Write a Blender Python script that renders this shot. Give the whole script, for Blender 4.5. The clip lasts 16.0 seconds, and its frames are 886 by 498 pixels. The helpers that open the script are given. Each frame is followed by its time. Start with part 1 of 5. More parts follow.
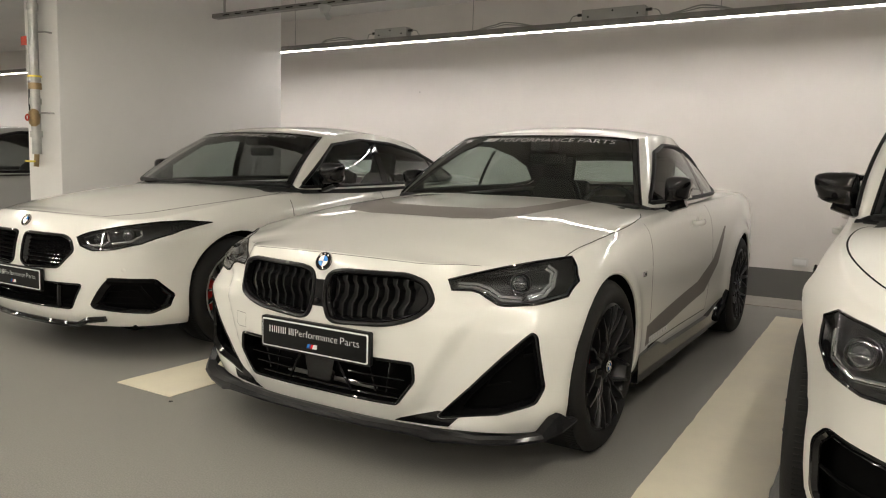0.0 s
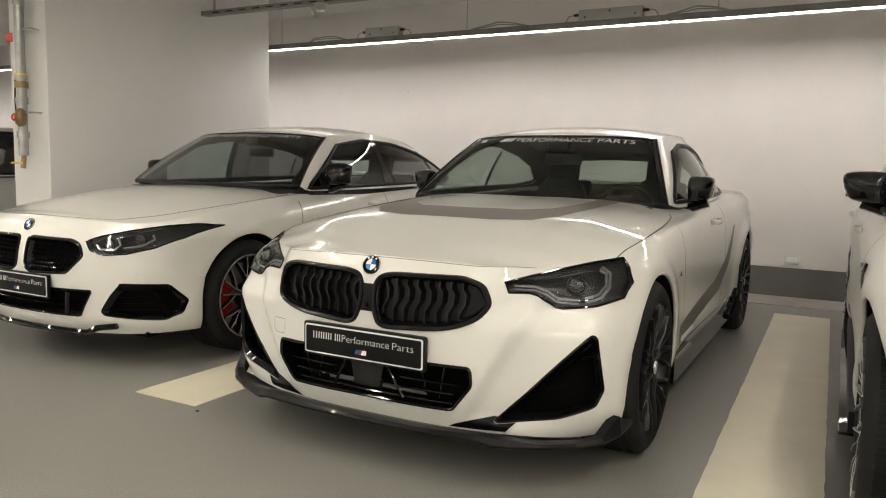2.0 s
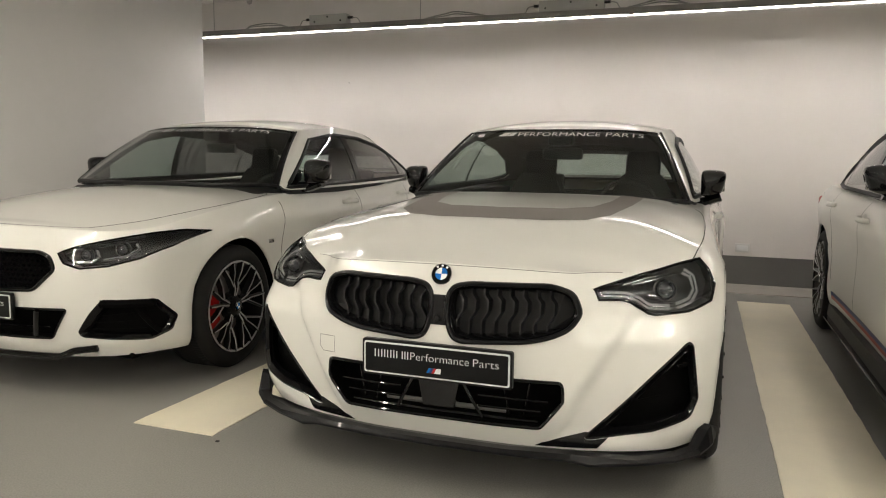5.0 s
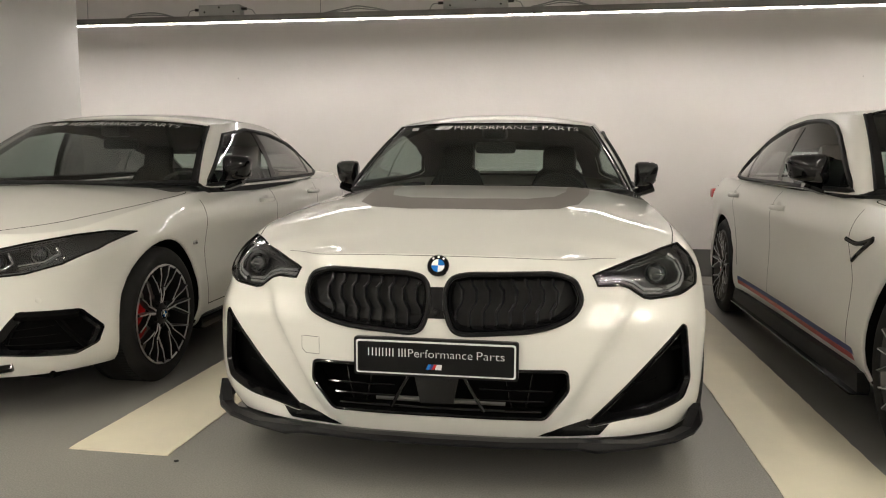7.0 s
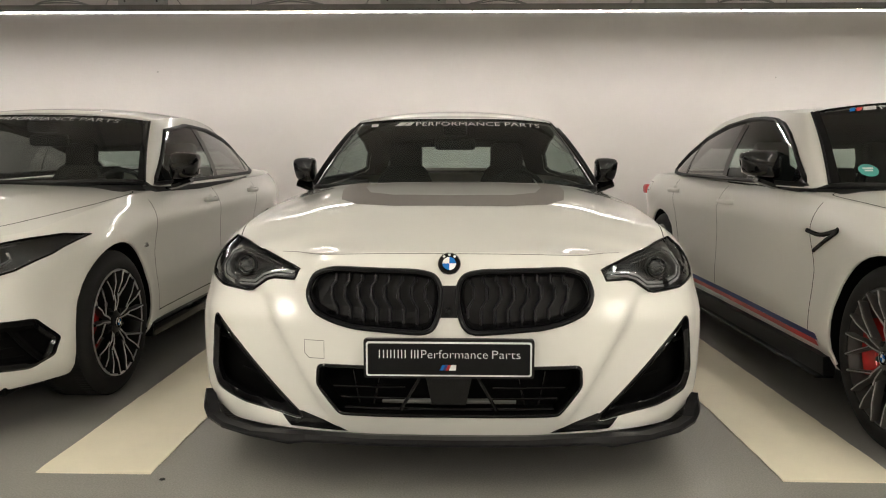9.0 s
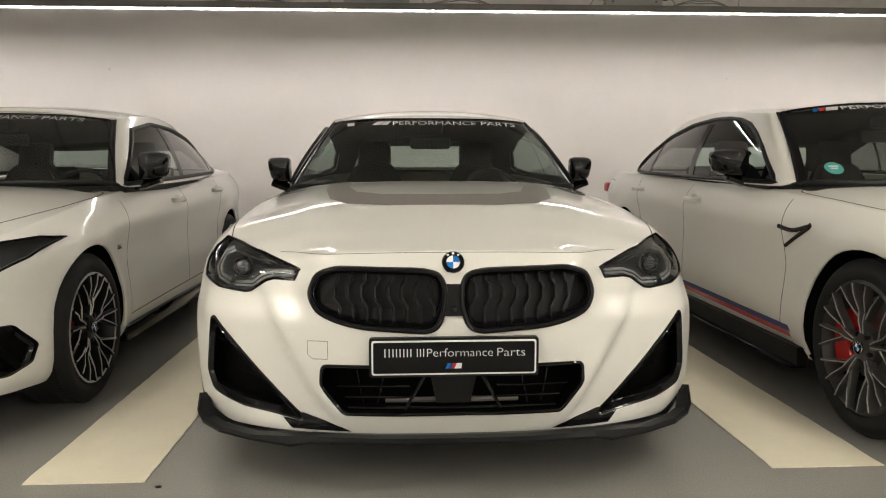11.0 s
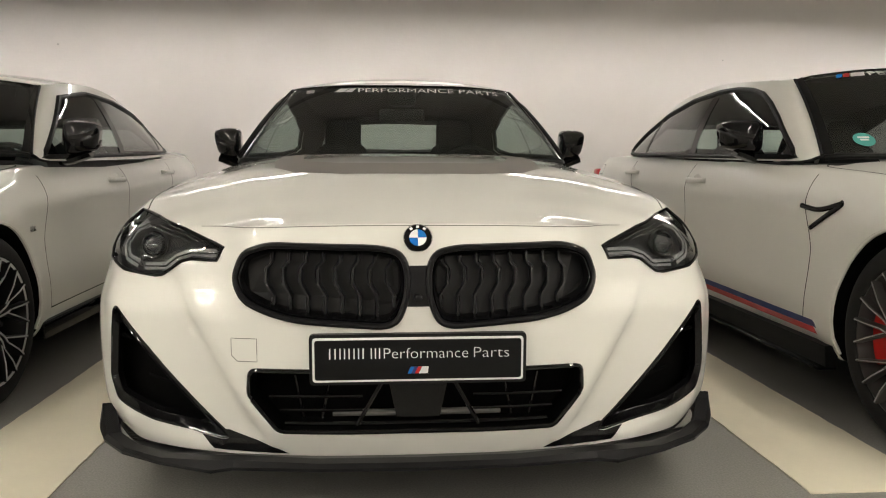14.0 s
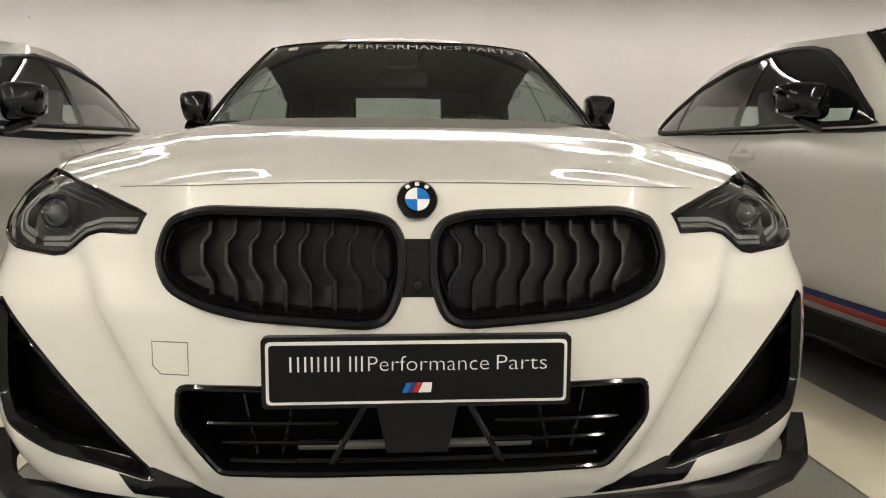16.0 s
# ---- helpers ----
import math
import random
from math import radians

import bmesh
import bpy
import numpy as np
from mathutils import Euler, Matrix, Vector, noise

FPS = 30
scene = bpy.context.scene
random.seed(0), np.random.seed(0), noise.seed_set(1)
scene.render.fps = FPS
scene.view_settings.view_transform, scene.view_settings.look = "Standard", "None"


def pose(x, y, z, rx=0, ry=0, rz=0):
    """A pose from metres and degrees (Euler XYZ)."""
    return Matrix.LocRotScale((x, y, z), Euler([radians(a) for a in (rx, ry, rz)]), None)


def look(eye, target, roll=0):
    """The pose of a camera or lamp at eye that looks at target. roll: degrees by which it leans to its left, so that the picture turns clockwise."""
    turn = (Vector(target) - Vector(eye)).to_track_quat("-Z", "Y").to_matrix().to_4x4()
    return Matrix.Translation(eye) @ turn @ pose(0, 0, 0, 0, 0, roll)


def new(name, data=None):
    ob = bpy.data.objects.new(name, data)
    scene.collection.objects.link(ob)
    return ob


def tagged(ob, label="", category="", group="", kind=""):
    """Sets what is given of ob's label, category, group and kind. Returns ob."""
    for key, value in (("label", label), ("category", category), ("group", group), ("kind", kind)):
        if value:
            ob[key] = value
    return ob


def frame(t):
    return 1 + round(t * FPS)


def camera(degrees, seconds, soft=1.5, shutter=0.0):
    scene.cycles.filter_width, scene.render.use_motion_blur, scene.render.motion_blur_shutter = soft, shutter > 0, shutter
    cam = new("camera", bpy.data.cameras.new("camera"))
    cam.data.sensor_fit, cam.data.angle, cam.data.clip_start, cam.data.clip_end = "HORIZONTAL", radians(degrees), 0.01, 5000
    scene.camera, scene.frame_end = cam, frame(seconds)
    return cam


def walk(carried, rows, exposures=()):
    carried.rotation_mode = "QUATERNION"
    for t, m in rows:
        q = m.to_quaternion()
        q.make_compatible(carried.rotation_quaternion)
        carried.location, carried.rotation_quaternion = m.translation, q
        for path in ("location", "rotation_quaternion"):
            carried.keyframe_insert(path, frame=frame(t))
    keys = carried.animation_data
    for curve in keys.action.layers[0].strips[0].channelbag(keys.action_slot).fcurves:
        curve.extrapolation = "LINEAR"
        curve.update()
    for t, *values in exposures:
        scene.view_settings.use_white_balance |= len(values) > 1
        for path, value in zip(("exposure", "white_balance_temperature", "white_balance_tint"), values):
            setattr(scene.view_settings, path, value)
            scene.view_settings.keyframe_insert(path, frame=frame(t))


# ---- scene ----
cam = camera(61.9, 16.0, soft=1.1)
PATH = [
    (0, (1.834, -2.082, 1.118), (0.798, -0.386, 0.899), 1.5),
    (0.5, (1.769, -2.107, 1.129), (0.753, -0.398, 0.91), 1.4),
    (1, (1.698, -2.155, 1.132), (0.704, -0.432, 0.915), 1.4),
    (1.5, (1.626, -2.186, 1.126), (0.654, -0.452, 0.91), 1.3),
    (2, (1.522, -2.204, 1.114), (0.576, -0.456, 0.897), 1.3),
    (2.5, (1.407, -2.204, 1.111), (0.49, -0.44, 0.894), 1.2),
    (3, (1.297, -2.202, 1.116), (0.414, -0.421, 0.899), 1.1),
    (3.5, (1.198, -2.215, 1.114), (0.357, -0.414, 0.896), 1.1),
    (3.7, (1.154, -2.216, 1.117), (0.33, -0.407, 0.9), 1.1),
    (5.8, (0.638, -2.286, 1.133), (0.098, -0.375, 0.897), 0.5),
    (6, (0.586, -2.286, 1.095), (0.087, -0.361, 0.873), 0.5),
    (6.5, (0.487, -2.275, 1.079), (0.084, -0.329, 0.857), 0.4),
    (7, (0.389, -2.287, 1.075), (0.076, -0.324, 0.852), 0.3),
    (7.5, (0.283, -2.31, 1.08), (0.051, -0.336, 0.856), 0.2),
    (8, (0.185, -2.315, 1.084), (0.025, -0.334, 0.859), 0.2),
    (8.5, (0.104, -2.3, 1.071), (0.004, -0.315, 0.847), 0.1),
    (9, (0.036, -2.265, 1.066), (-0.012, -0.278, 0.839), 0.1),
    (11.5, (-0.164, -2.272, 1.063), (-0.039, -0.289, 0.834), 0.0),
    (12, (-0.152, -2.191, 1.042), (-0.013, -0.209, 0.812), 0.1),
    (12.5, (-0.113, -2.095, 1.016), (0.033, -0.113, 0.786), 0.1),
    (13, (-0.086, -2.01, 0.998), (0.063, -0.029, 0.767), 0.1),
    (13.5, (-0.076, -1.909, 0.967), (0.073, 0.072, 0.736), 0.2),
    (14, (-0.074, -1.781, 0.94), (0.074, 0.2, 0.709), 0.2),
    (14.5, (-0.075, -1.647, 0.907), (0.073, 0.334, 0.675), 0.2),
    (15, (-0.068, -1.508, 0.869), (0.08, 0.473, 0.635), 0.2),
    (15.5, (-0.051, -1.369, 0.832), (0.095, 0.612, 0.599), 0.4),
    (16, (-0.046, -1.246, 0.821), (0.094, 0.735, 0.586), 0.3),
]
walk(cam, [(t, look(eye, target, roll)) for t, eye, target, roll in PATH])

# ---- light, world, exposure ----
scene.view_settings.exposure = 0.0
world = bpy.data.worlds.new("garage_world")
scene.world = world
world.use_nodes = True
world.node_tree.nodes["Background"].inputs[0].default_value = (0.9, 0.92, 1.0, 1)
world.node_tree.nodes["Background"].inputs[1].default_value = 0.02
LED_STRENGTH = 52.0
AISLE_STRENGTH = 184.0


# ---- materials ----
def principled(name, color, rough=0.5, metal=0.0, coat=0.0, vary=0.0, vary_scale=4.0, bump=0.0, bump_scale=60.0,
               spec=0.5, rough_vary=0.0, transmission=0.0, ior=1.45):
    """Node material with two scales of variation."""
    m = bpy.data.materials.new(name)
    m.use_nodes = True
    nt = m.node_tree
    b = nt.nodes["Principled BSDF"]
    b.inputs["Base Color"].default_value = (*color, 1)
    b.inputs["Roughness"].default_value = rough
    b.inputs["Metallic"].default_value = metal
    b.inputs["Coat Weight"].default_value = coat
    b.inputs["Coat Roughness"].default_value = 0.03
    b.inputs["Specular IOR Level"].default_value = spec
    b.inputs["Transmission Weight"].default_value = transmission
    b.inputs["IOR"].default_value = ior
    tex = nt.nodes.new("ShaderNodeTexCoord")
    if vary or rough_vary:
        n1 = nt.nodes.new("ShaderNodeTexNoise")
        n1.inputs["Scale"].default_value = vary_scale
        n1.inputs["Detail"].default_value = 8
        n1.inputs["Roughness"].default_value = 0.65
        nt.links.new(tex.outputs["Object"], n1.inputs["Vector"])
        if vary:
            ramp = nt.nodes.new("ShaderNodeValToRGB")
            ramp.color_ramp.elements[0].position = 0.3
            ramp.color_ramp.elements[1].position = 0.7
            ramp.color_ramp.elements[0].color = (*[c * (1 - vary) for c in color], 1)
            ramp.color_ramp.elements[1].color = (*[min(1, c * (1 + vary)) for c in color], 1)
            nt.links.new(n1.outputs["Fac"], ramp.inputs["Fac"])
            nt.links.new(ramp.outputs["Color"], b.inputs["Base Color"])
        if rough_vary:
            mr = nt.nodes.new("ShaderNodeMapRange")
            mr.inputs["From Min"].default_value = 0.3
            mr.inputs["From Max"].default_value = 0.7
            mr.inputs["To Min"].default_value = max(0.0, rough - rough_vary)
            mr.inputs["To Max"].default_value = rough + rough_vary
            nt.links.new(n1.outputs["Fac"], mr.inputs["Value"])
            nt.links.new(mr.outputs["Result"], b.inputs["Roughness"])
    if bump:
        n2 = nt.nodes.new("ShaderNodeTexNoise")
        n2.inputs["Scale"].default_value = bump_scale
        n2.inputs["Detail"].default_value = 6
        nt.links.new(tex.outputs["Object"], n2.inputs["Vector"])
        bp = nt.nodes.new("ShaderNodeBump")
        bp.inputs["Strength"].default_value = bump
        bp.inputs["Distance"].default_value = 0.004
        nt.links.new(n2.outputs["Fac"], bp.inputs["Height"])
        nt.links.new(bp.outputs["Normal"], b.inputs["Normal"])
    return m


def emitter(name, color, strength):
    m = bpy.data.materials.new(name)
    m.use_nodes = True
    b = m.node_tree.nodes["Principled BSDF"]
    b.inputs["Base Color"].default_value = (*color, 1)
    b.inputs["Emission Color"].default_value = (*color, 1)
    b.inputs["Emission Strength"].default_value = strength
    return m


def carbon_weave(name):
    """Twill carbon fibre under clear lacquer."""
    m = principled(name, (0.02, 0.02, 0.022), 0.36, coat=0.1, spec=0.15)
    nt = m.node_tree
    tex = nt.nodes.new("ShaderNodeTexCoord")
    wave = nt.nodes.new("ShaderNodeTexWave")
    wave.bands_direction = "DIAGONAL"
    wave.inputs["Scale"].default_value = 90
    nt.links.new(tex.outputs["Object"], wave.inputs["Vector"])
    ramp = nt.nodes.new("ShaderNodeValToRGB")
    ramp.color_ramp.elements[0].color = (0.004, 0.004, 0.005, 1)
    ramp.color_ramp.elements[1].color = (0.014, 0.014, 0.015, 1)
    nt.links.new(wave.outputs["Fac"], ramp.inputs["Fac"])
    nt.links.new(ramp.outputs["Color"], nt.nodes["Principled BSDF"].inputs["Base Color"])
    return m


def window_glass(name, tint):
    """Thin tinted pane: see-through with a gloss that grows at grazing angles."""
    m = bpy.data.materials.new(name)
    m.use_nodes = True
    nt = m.node_tree
    nt.nodes.clear()
    out = nt.nodes.new("ShaderNodeOutputMaterial")
    tr = nt.nodes.new("ShaderNodeBsdfTransparent")
    tr.inputs["Color"].default_value = (*tint, 1)
    gl = nt.nodes.new("ShaderNodeBsdfGlossy")
    gl.inputs["Roughness"].default_value = 0.015
    gl.inputs["Color"].default_value = (1, 1, 1, 1)
    lw = nt.nodes.new("ShaderNodeLayerWeight")
    lw.inputs["Blend"].default_value = 0.5
    power = nt.nodes.new("ShaderNodeMath")
    power.operation = "POWER"
    power.inputs[1].default_value = 5.0
    nt.links.new(lw.outputs["Facing"], power.inputs[0])
    fr = nt.nodes.new("ShaderNodeMath")
    fr.operation = "MULTIPLY_ADD"
    fr.inputs[1].default_value, fr.inputs[2].default_value = 0.92, 0.065
    nt.links.new(power.outputs[0], fr.inputs[0])
    mix = nt.nodes.new("ShaderNodeMixShader")
    nt.links.new(fr.outputs[0], mix.inputs[0])
    nt.links.new(tr.outputs[0], mix.inputs[1])
    nt.links.new(gl.outputs[0], mix.inputs[2])
    nt.links.new(mix.outputs[0], out.inputs[0])
    return m


def plaster(name, color):
    """Painted concrete: faint blotches, scuffs and a fine trowelled relief."""
    m = principled(name, color, 0.75, vary=0.035, vary_scale=0.9, bump=0.25, bump_scale=35, spec=0.25)
    nt = m.node_tree
    b = nt.nodes["Principled BSDF"]
    src = b.inputs["Base Color"].links[0].from_socket
    tex = nt.nodes.new("ShaderNodeTexCoord")
    vor = nt.nodes.new("ShaderNodeTexVoronoi")
    vor.inputs["Scale"].default_value = 3.1
    nt.links.new(tex.outputs["Object"], vor.inputs["Vector"])
    dot = nt.nodes.new("ShaderNodeMath")
    dot.operation = "LESS_THAN"
    dot.inputs[1].default_value = 0.028
    nt.links.new(vor.outputs["Distance"], dot.inputs[0])
    fine = nt.nodes.new("ShaderNodeTexNoise")
    fine.inputs["Scale"].default_value = 7
    nt.links.new(tex.outputs["Object"], fine.inputs["Vector"])
    gate = nt.nodes.new("ShaderNodeMath")
    gate.operation = "GREATER_THAN"
    gate.inputs[1].default_value = 0.56
    nt.links.new(fine.outputs["Fac"], gate.inputs[0])
    both = nt.nodes.new("ShaderNodeMath")
    both.operation = "MULTIPLY"
    nt.links.new(dot.outputs[0], both.inputs[0])
    nt.links.new(gate.outputs[0], both.inputs[1])
    soft = nt.nodes.new("ShaderNodeMath")
    soft.operation = "MULTIPLY"
    soft.inputs[1].default_value = 0.55
    nt.links.new(both.outputs[0], soft.inputs[0])
    mix = nt.nodes.new("ShaderNodeMixRGB")
    mix.inputs[2].default_value = (*[c * 0.45 for c in color], 1)
    nt.links.new(soft.outputs[0], mix.inputs[0])
    nt.links.new(src, mix.inputs[1])
    nt.links.new(mix.outputs[0], b.inputs["Base Color"])
    return m


M_WALL = plaster("white_wall_paint", (0.78, 0.75, 0.73))
M_PILLAR = plaster("pillar_paint", (0.74, 0.73, 0.72))
M_CEIL = principled("ceiling_paint", (0.66, 0.65, 0.63), 0.85, vary=0.05, vary_scale=1.5, bump=0.3, bump_scale=30)
M_BAND = principled("grey_base_paint", (0.15, 0.148, 0.14), 0.6, vary=0.08, vary_scale=2, bump=0.2)
M_FLOOR = principled("grey_floor_coating", (0.25, 0.244, 0.225), 0.36, vary=0.07, vary_scale=0.8, rough_vary=0.08, bump=0.12, bump_scale=90)
def speckled(m, scale, amount):
    """Fine grain over the colour of a coated floor."""
    nt = m.node_tree
    b = nt.nodes["Principled BSDF"]
    src = b.inputs["Base Color"].links[0].from_socket
    tex = nt.nodes.new("ShaderNodeTexCoord")
    grain = nt.nodes.new("ShaderNodeTexNoise")
    grain.inputs["Scale"].default_value = scale
    grain.inputs["Detail"].default_value = 4
    nt.links.new(tex.outputs["Object"], grain.inputs["Vector"])
    mr = nt.nodes.new("ShaderNodeMapRange")
    mr.inputs["From Min"].default_value, mr.inputs["From Max"].default_value = 0.3, 0.7
    mr.inputs["To Min"].default_value, mr.inputs["To Max"].default_value = 1 - amount, 1 + amount
    nt.links.new(grain.outputs["Fac"], mr.inputs["Value"])
    mul = nt.nodes.new("ShaderNodeMixRGB")
    mul.blend_type = "MULTIPLY"
    mul.inputs[0].default_value = 1
    nt.links.new(src, mul.inputs[1])
    nt.links.new(mr.outputs["Result"], mul.inputs[2])
    nt.links.new(mul.outputs[0], b.inputs["Base Color"])
    return m


speckled(M_FLOOR, 170, 0.2)
M_LINE = principled("cream_line_paint", (0.8, 0.745, 0.6), 0.45, vary=0.06, vary_scale=2.5, rough_vary=0.08, bump=0.15, bump_scale=110)
M_GUTTER = principled("bare_screed", (0.33, 0.31, 0.28), 0.7, vary=0.12, vary_scale=3, bump=0.3)
M_PAINT = principled("alpine_white_paint", (0.75, 0.742, 0.702), 0.32, coat=1.0, vary=0.008, vary_scale=2)
M_SATIN = principled("pearl_satin_white_paint", (0.75, 0.735, 0.695), 0.33, coat=0.25, vary=0.01, vary_scale=2)
M_SATIN.node_tree.nodes["Principled BSDF"].inputs["Coat Roughness"].default_value = 0.22
M_GLOSS = principled("gloss_black_plastic", (0.004, 0.004, 0.0045), 0.06)
M_BLACK = principled("matt_black_plastic", (0.007, 0.007, 0.0075), 0.45, vary=0.2, vary_scale=40, bump=0.1, bump_scale=300, spec=0.25)
M_CAVITY = principled("dark_cavity_plastic", (0.003, 0.003, 0.003), 0.75, vary=0.2, vary_scale=30, spec=0.05)
M_SLAT = principled("satin_black_slat", (0.005, 0.005, 0.0055), 0.28, spec=0.4)
M_SHUTTER = principled("dark_grey_shutter", (0.007, 0.0074, 0.008), 0.45, spec=0.25, vary=0.1, vary_scale=30)
M_CARBON = carbon_weave("carbon_fibre")
M_RUBBER = principled("tyre_rubber", (0.012, 0.0118, 0.0115), 0.7, vary=0.2, vary_scale=12, bump=0.25, bump_scale=160, spec=0.3)
M_RIM_BLACK = principled("satin_black_alloy", (0.005, 0.005, 0.0055), 0.3, spec=0.35)
M_RIM_BRIGHT = principled("machined_alloy", (0.6, 0.6, 0.6), 0.38, metal=0.8)
M_RIM_GREY = principled("dark_grey_alloy", (0.11, 0.107, 0.103), 0.36, metal=0.7, vary=0.05, vary_scale=8)
M_DISC = principled("brake_disc_steel", (0.3, 0.29, 0.28), 0.4, metal=1.0, vary=0.15, vary_scale=20)
M_RED = principled("red_caliper_lacquer", (0.5, 0.012, 0.012), 0.3, coat=0.6)
M_BLUE = principled("emblem_blue", (0.01, 0.16, 0.55), 0.25, coat=1.0)
M_WHITE = principled("emblem_white", (0.85, 0.85, 0.85), 0.3, coat=0.6)
M_CHROME = principled("bright_metal", (0.7, 0.7, 0.7), 0.12, metal=1.0)
M_PLATE = principled("plate_black", (0.005, 0.0052, 0.0055), 0.45, vary=0.1, vary_scale=20, spec=0.2)
M_DECAL = principled("grey_stripe_film", (0.19, 0.175, 0.165), 0.6, vary=0.02, vary_scale=6, spec=0.08)
M_LETTER = principled("silver_letter_film", (0.62, 0.62, 0.62), 0.5)
M_NAVY = principled("navy_stripe_film", (0.02, 0.035, 0.16), 0.4)
M_GLASS = window_glass("tinted_windscreen", (0.58, 0.64, 0.61))
M_SIDEGLASS = window_glass("tinted_side_glass", (0.62, 0.7, 0.67))
M_DARKGLASS = window_glass("privacy_glass", (0.25, 0.25, 0.25))
M_LENS = window_glass("lamp_lens", (0.9, 0.92, 0.93))
M_LAMP = principled("lamp_housing", (0.013, 0.0135, 0.0145), 0.28, metal=0.3, vary=0.3, vary_scale=60)
M_GUIDE = principled("light_guide_plastic", (0.17, 0.172, 0.175), 0.3, vary=0.35, vary_scale=140)
M_LAMPGREY = principled("lamp_reflector", (0.22, 0.23, 0.24), 0.2, metal=0.85)
M_PROJ = principled("projector_lens", (0.06, 0.06, 0.065), 0.05, coat=1.0)
M_SEAT = principled("dark_seat_fabric", (0.022, 0.022, 0.024), 0.8, vary=0.15, vary_scale=30, bump=0.3, bump_scale=200)
M_DASH = principled("dashboard_plastic", (0.026, 0.026, 0.027), 0.6, vary=0.1, vary_scale=30)
M_GALV = principled("galvanised_steel", (0.4, 0.4, 0.39), 0.42, metal=0.9, vary=0.12, vary_scale=18)
M_TRAY = principled("tray_steel", (0.24, 0.235, 0.225), 0.5, metal=0.5, vary=0.1, vary_scale=10)
M_BOX = principled("driver_box_grey", (0.4, 0.395, 0.385), 0.5, vary=0.04, vary_scale=6)
M_CABLE = principled("grey_cable", (0.3, 0.3, 0.29), 0.6)
M_BLACKCABLE = principled("black_cable", (0.015, 0.015, 0.015), 0.5)
M_REDTAG = principled("red_tag", (0.55, 0.07, 0.04), 0.5)
M_BRASS = principled("brass_valve", (0.3, 0.22, 0.12), 0.35, metal=0.9, vary=0.15, vary_scale=20)
M_YELLOW = principled("yellow_tag", (0.7, 0.55, 0.06), 0.5)
M_STICKER = principled("green_sticker", (0.06, 0.3, 0.27), 0.5)
M_LED = emitter("led_diffuser", (1.0, 0.94, 0.885), LED_STRENGTH)
M_AISLE = emitter("aisle_led_diffuser", (1.0, 0.93, 0.80), AISLE_STRENGTH)
M_SILVERCAR = principled("silver_grey_paint", (0.42, 0.42, 0.41), 0.3, metal=0.4, coat=1.0)


# ---- mesh helpers ----
def obj(name, bm, material, parent=None, label="", smooth=False, angle=35):
    me = bpy.data.meshes.new(name)
    if smooth:
        for f in bm.faces:
            f.smooth = True
        for e in bm.edges:
            if len(e.link_faces) == 2 and e.calc_face_angle(0) > radians(angle):
                e.smooth = False
    bm.to_mesh(me)
    bm.free()
    if material is not None:
        me.materials.append(material)
    ob = new(name, me)
    if parent is not None:
        ob.parent = parent
    if label:
        ob["label"] = label
    return ob


def part(name, bm, material, parent, label="", smooth=True, angle=35):
    return obj(name, bm, material, parent, label, smooth, angle)


def box_into(bm, x0, x1, y0, y1, z0, z1, bevel=0.0):
    r = bmesh.ops.create_cube(bm, size=1.0, matrix=Matrix.LocRotScale(((x0 + x1) / 2, (y0 + y1) / 2, (z0 + z1) / 2), None, (x1 - x0, y1 - y0, z1 - z0)))
    if bevel:
        es = list({e for v in r["verts"] for e in v.link_edges})
        bmesh.ops.bevel(bm, geom=es, offset=bevel, segments=2, affect="EDGES", profile=0.5)
    return bm


def box(x0, x1, y0, y1, z0, z1, bevel=0.0):
    return box_into(bmesh.new(), x0, x1, y0, y1, z0, z1, bevel)


def tube_into(bm, pts, r, closed=False, n=8, flat=1.0):
    """A round bar through pts; flat squeezes it across its second axis."""
    pts = [Vector(p) for p in pts]
    rings, m = [], len(pts)
    for i, p in enumerate(pts):
        a = pts[(i - 1) % m] if (closed or i > 0) else p
        b = pts[(i + 1) % m] if (closed or i < m - 1) else p
        t = (b - a).normalized()
        up = Vector((0, 0, 1)) if abs(t.z) < 0.9 else Vector((0, 1, 0))
        s = t.cross(up).normalized()
        q = s.cross(t).normalized()
        rings.append([bm.verts.new(p + (s * math.cos(k * 2 * math.pi / n) * flat + q * math.sin(k * 2 * math.pi / n)) * r) for k in range(n)])
    for i in range(m if closed else m - 1):
        A, B = rings[i], rings[(i + 1) % m]
        for k in range(n):
            bm.faces.new((A[k], A[(k + 1) % n], B[(k + 1) % n], B[k]))
    if not closed:
        bm.faces.new(rings[0])
        bm.faces.new(rings[-1][::-1])
    bmesh.ops.recalc_face_normals(bm, faces=bm.faces)
    return bm


def tube(pts, r, closed=False, n=8, flat=1.0):
    return tube_into(bmesh.new(), pts, r, closed, n, flat)


def lathe(profile, n=48, axis="x"):
    """Turn a list of (radius, offset) round the axis."""
    bm = bmesh.new()
    rings = []
    for r, o in profile:
        ring = []
        for k in range(n):
            a = 2 * math.pi * k / n
            c, s = r * math.cos(a), r * math.sin(a)
            ring.append(bm.verts.new((o, c, s) if axis == "x" else ((c, o, s) if axis == "y" else (c, s, o))))
        rings.append(ring)
    for A, B in zip(rings, rings[1:]):
        for k in range(n):
            bm.faces.new((A[k], A[(k + 1) % n], B[(k + 1) % n], B[k]))
    bmesh.ops.recalc_face_normals(bm, faces=bm.faces)
    return bm


def disc(r, thick, n=32, axis="y"):
    return capped(lathe([(r, 0), (r, thick)], n, axis))


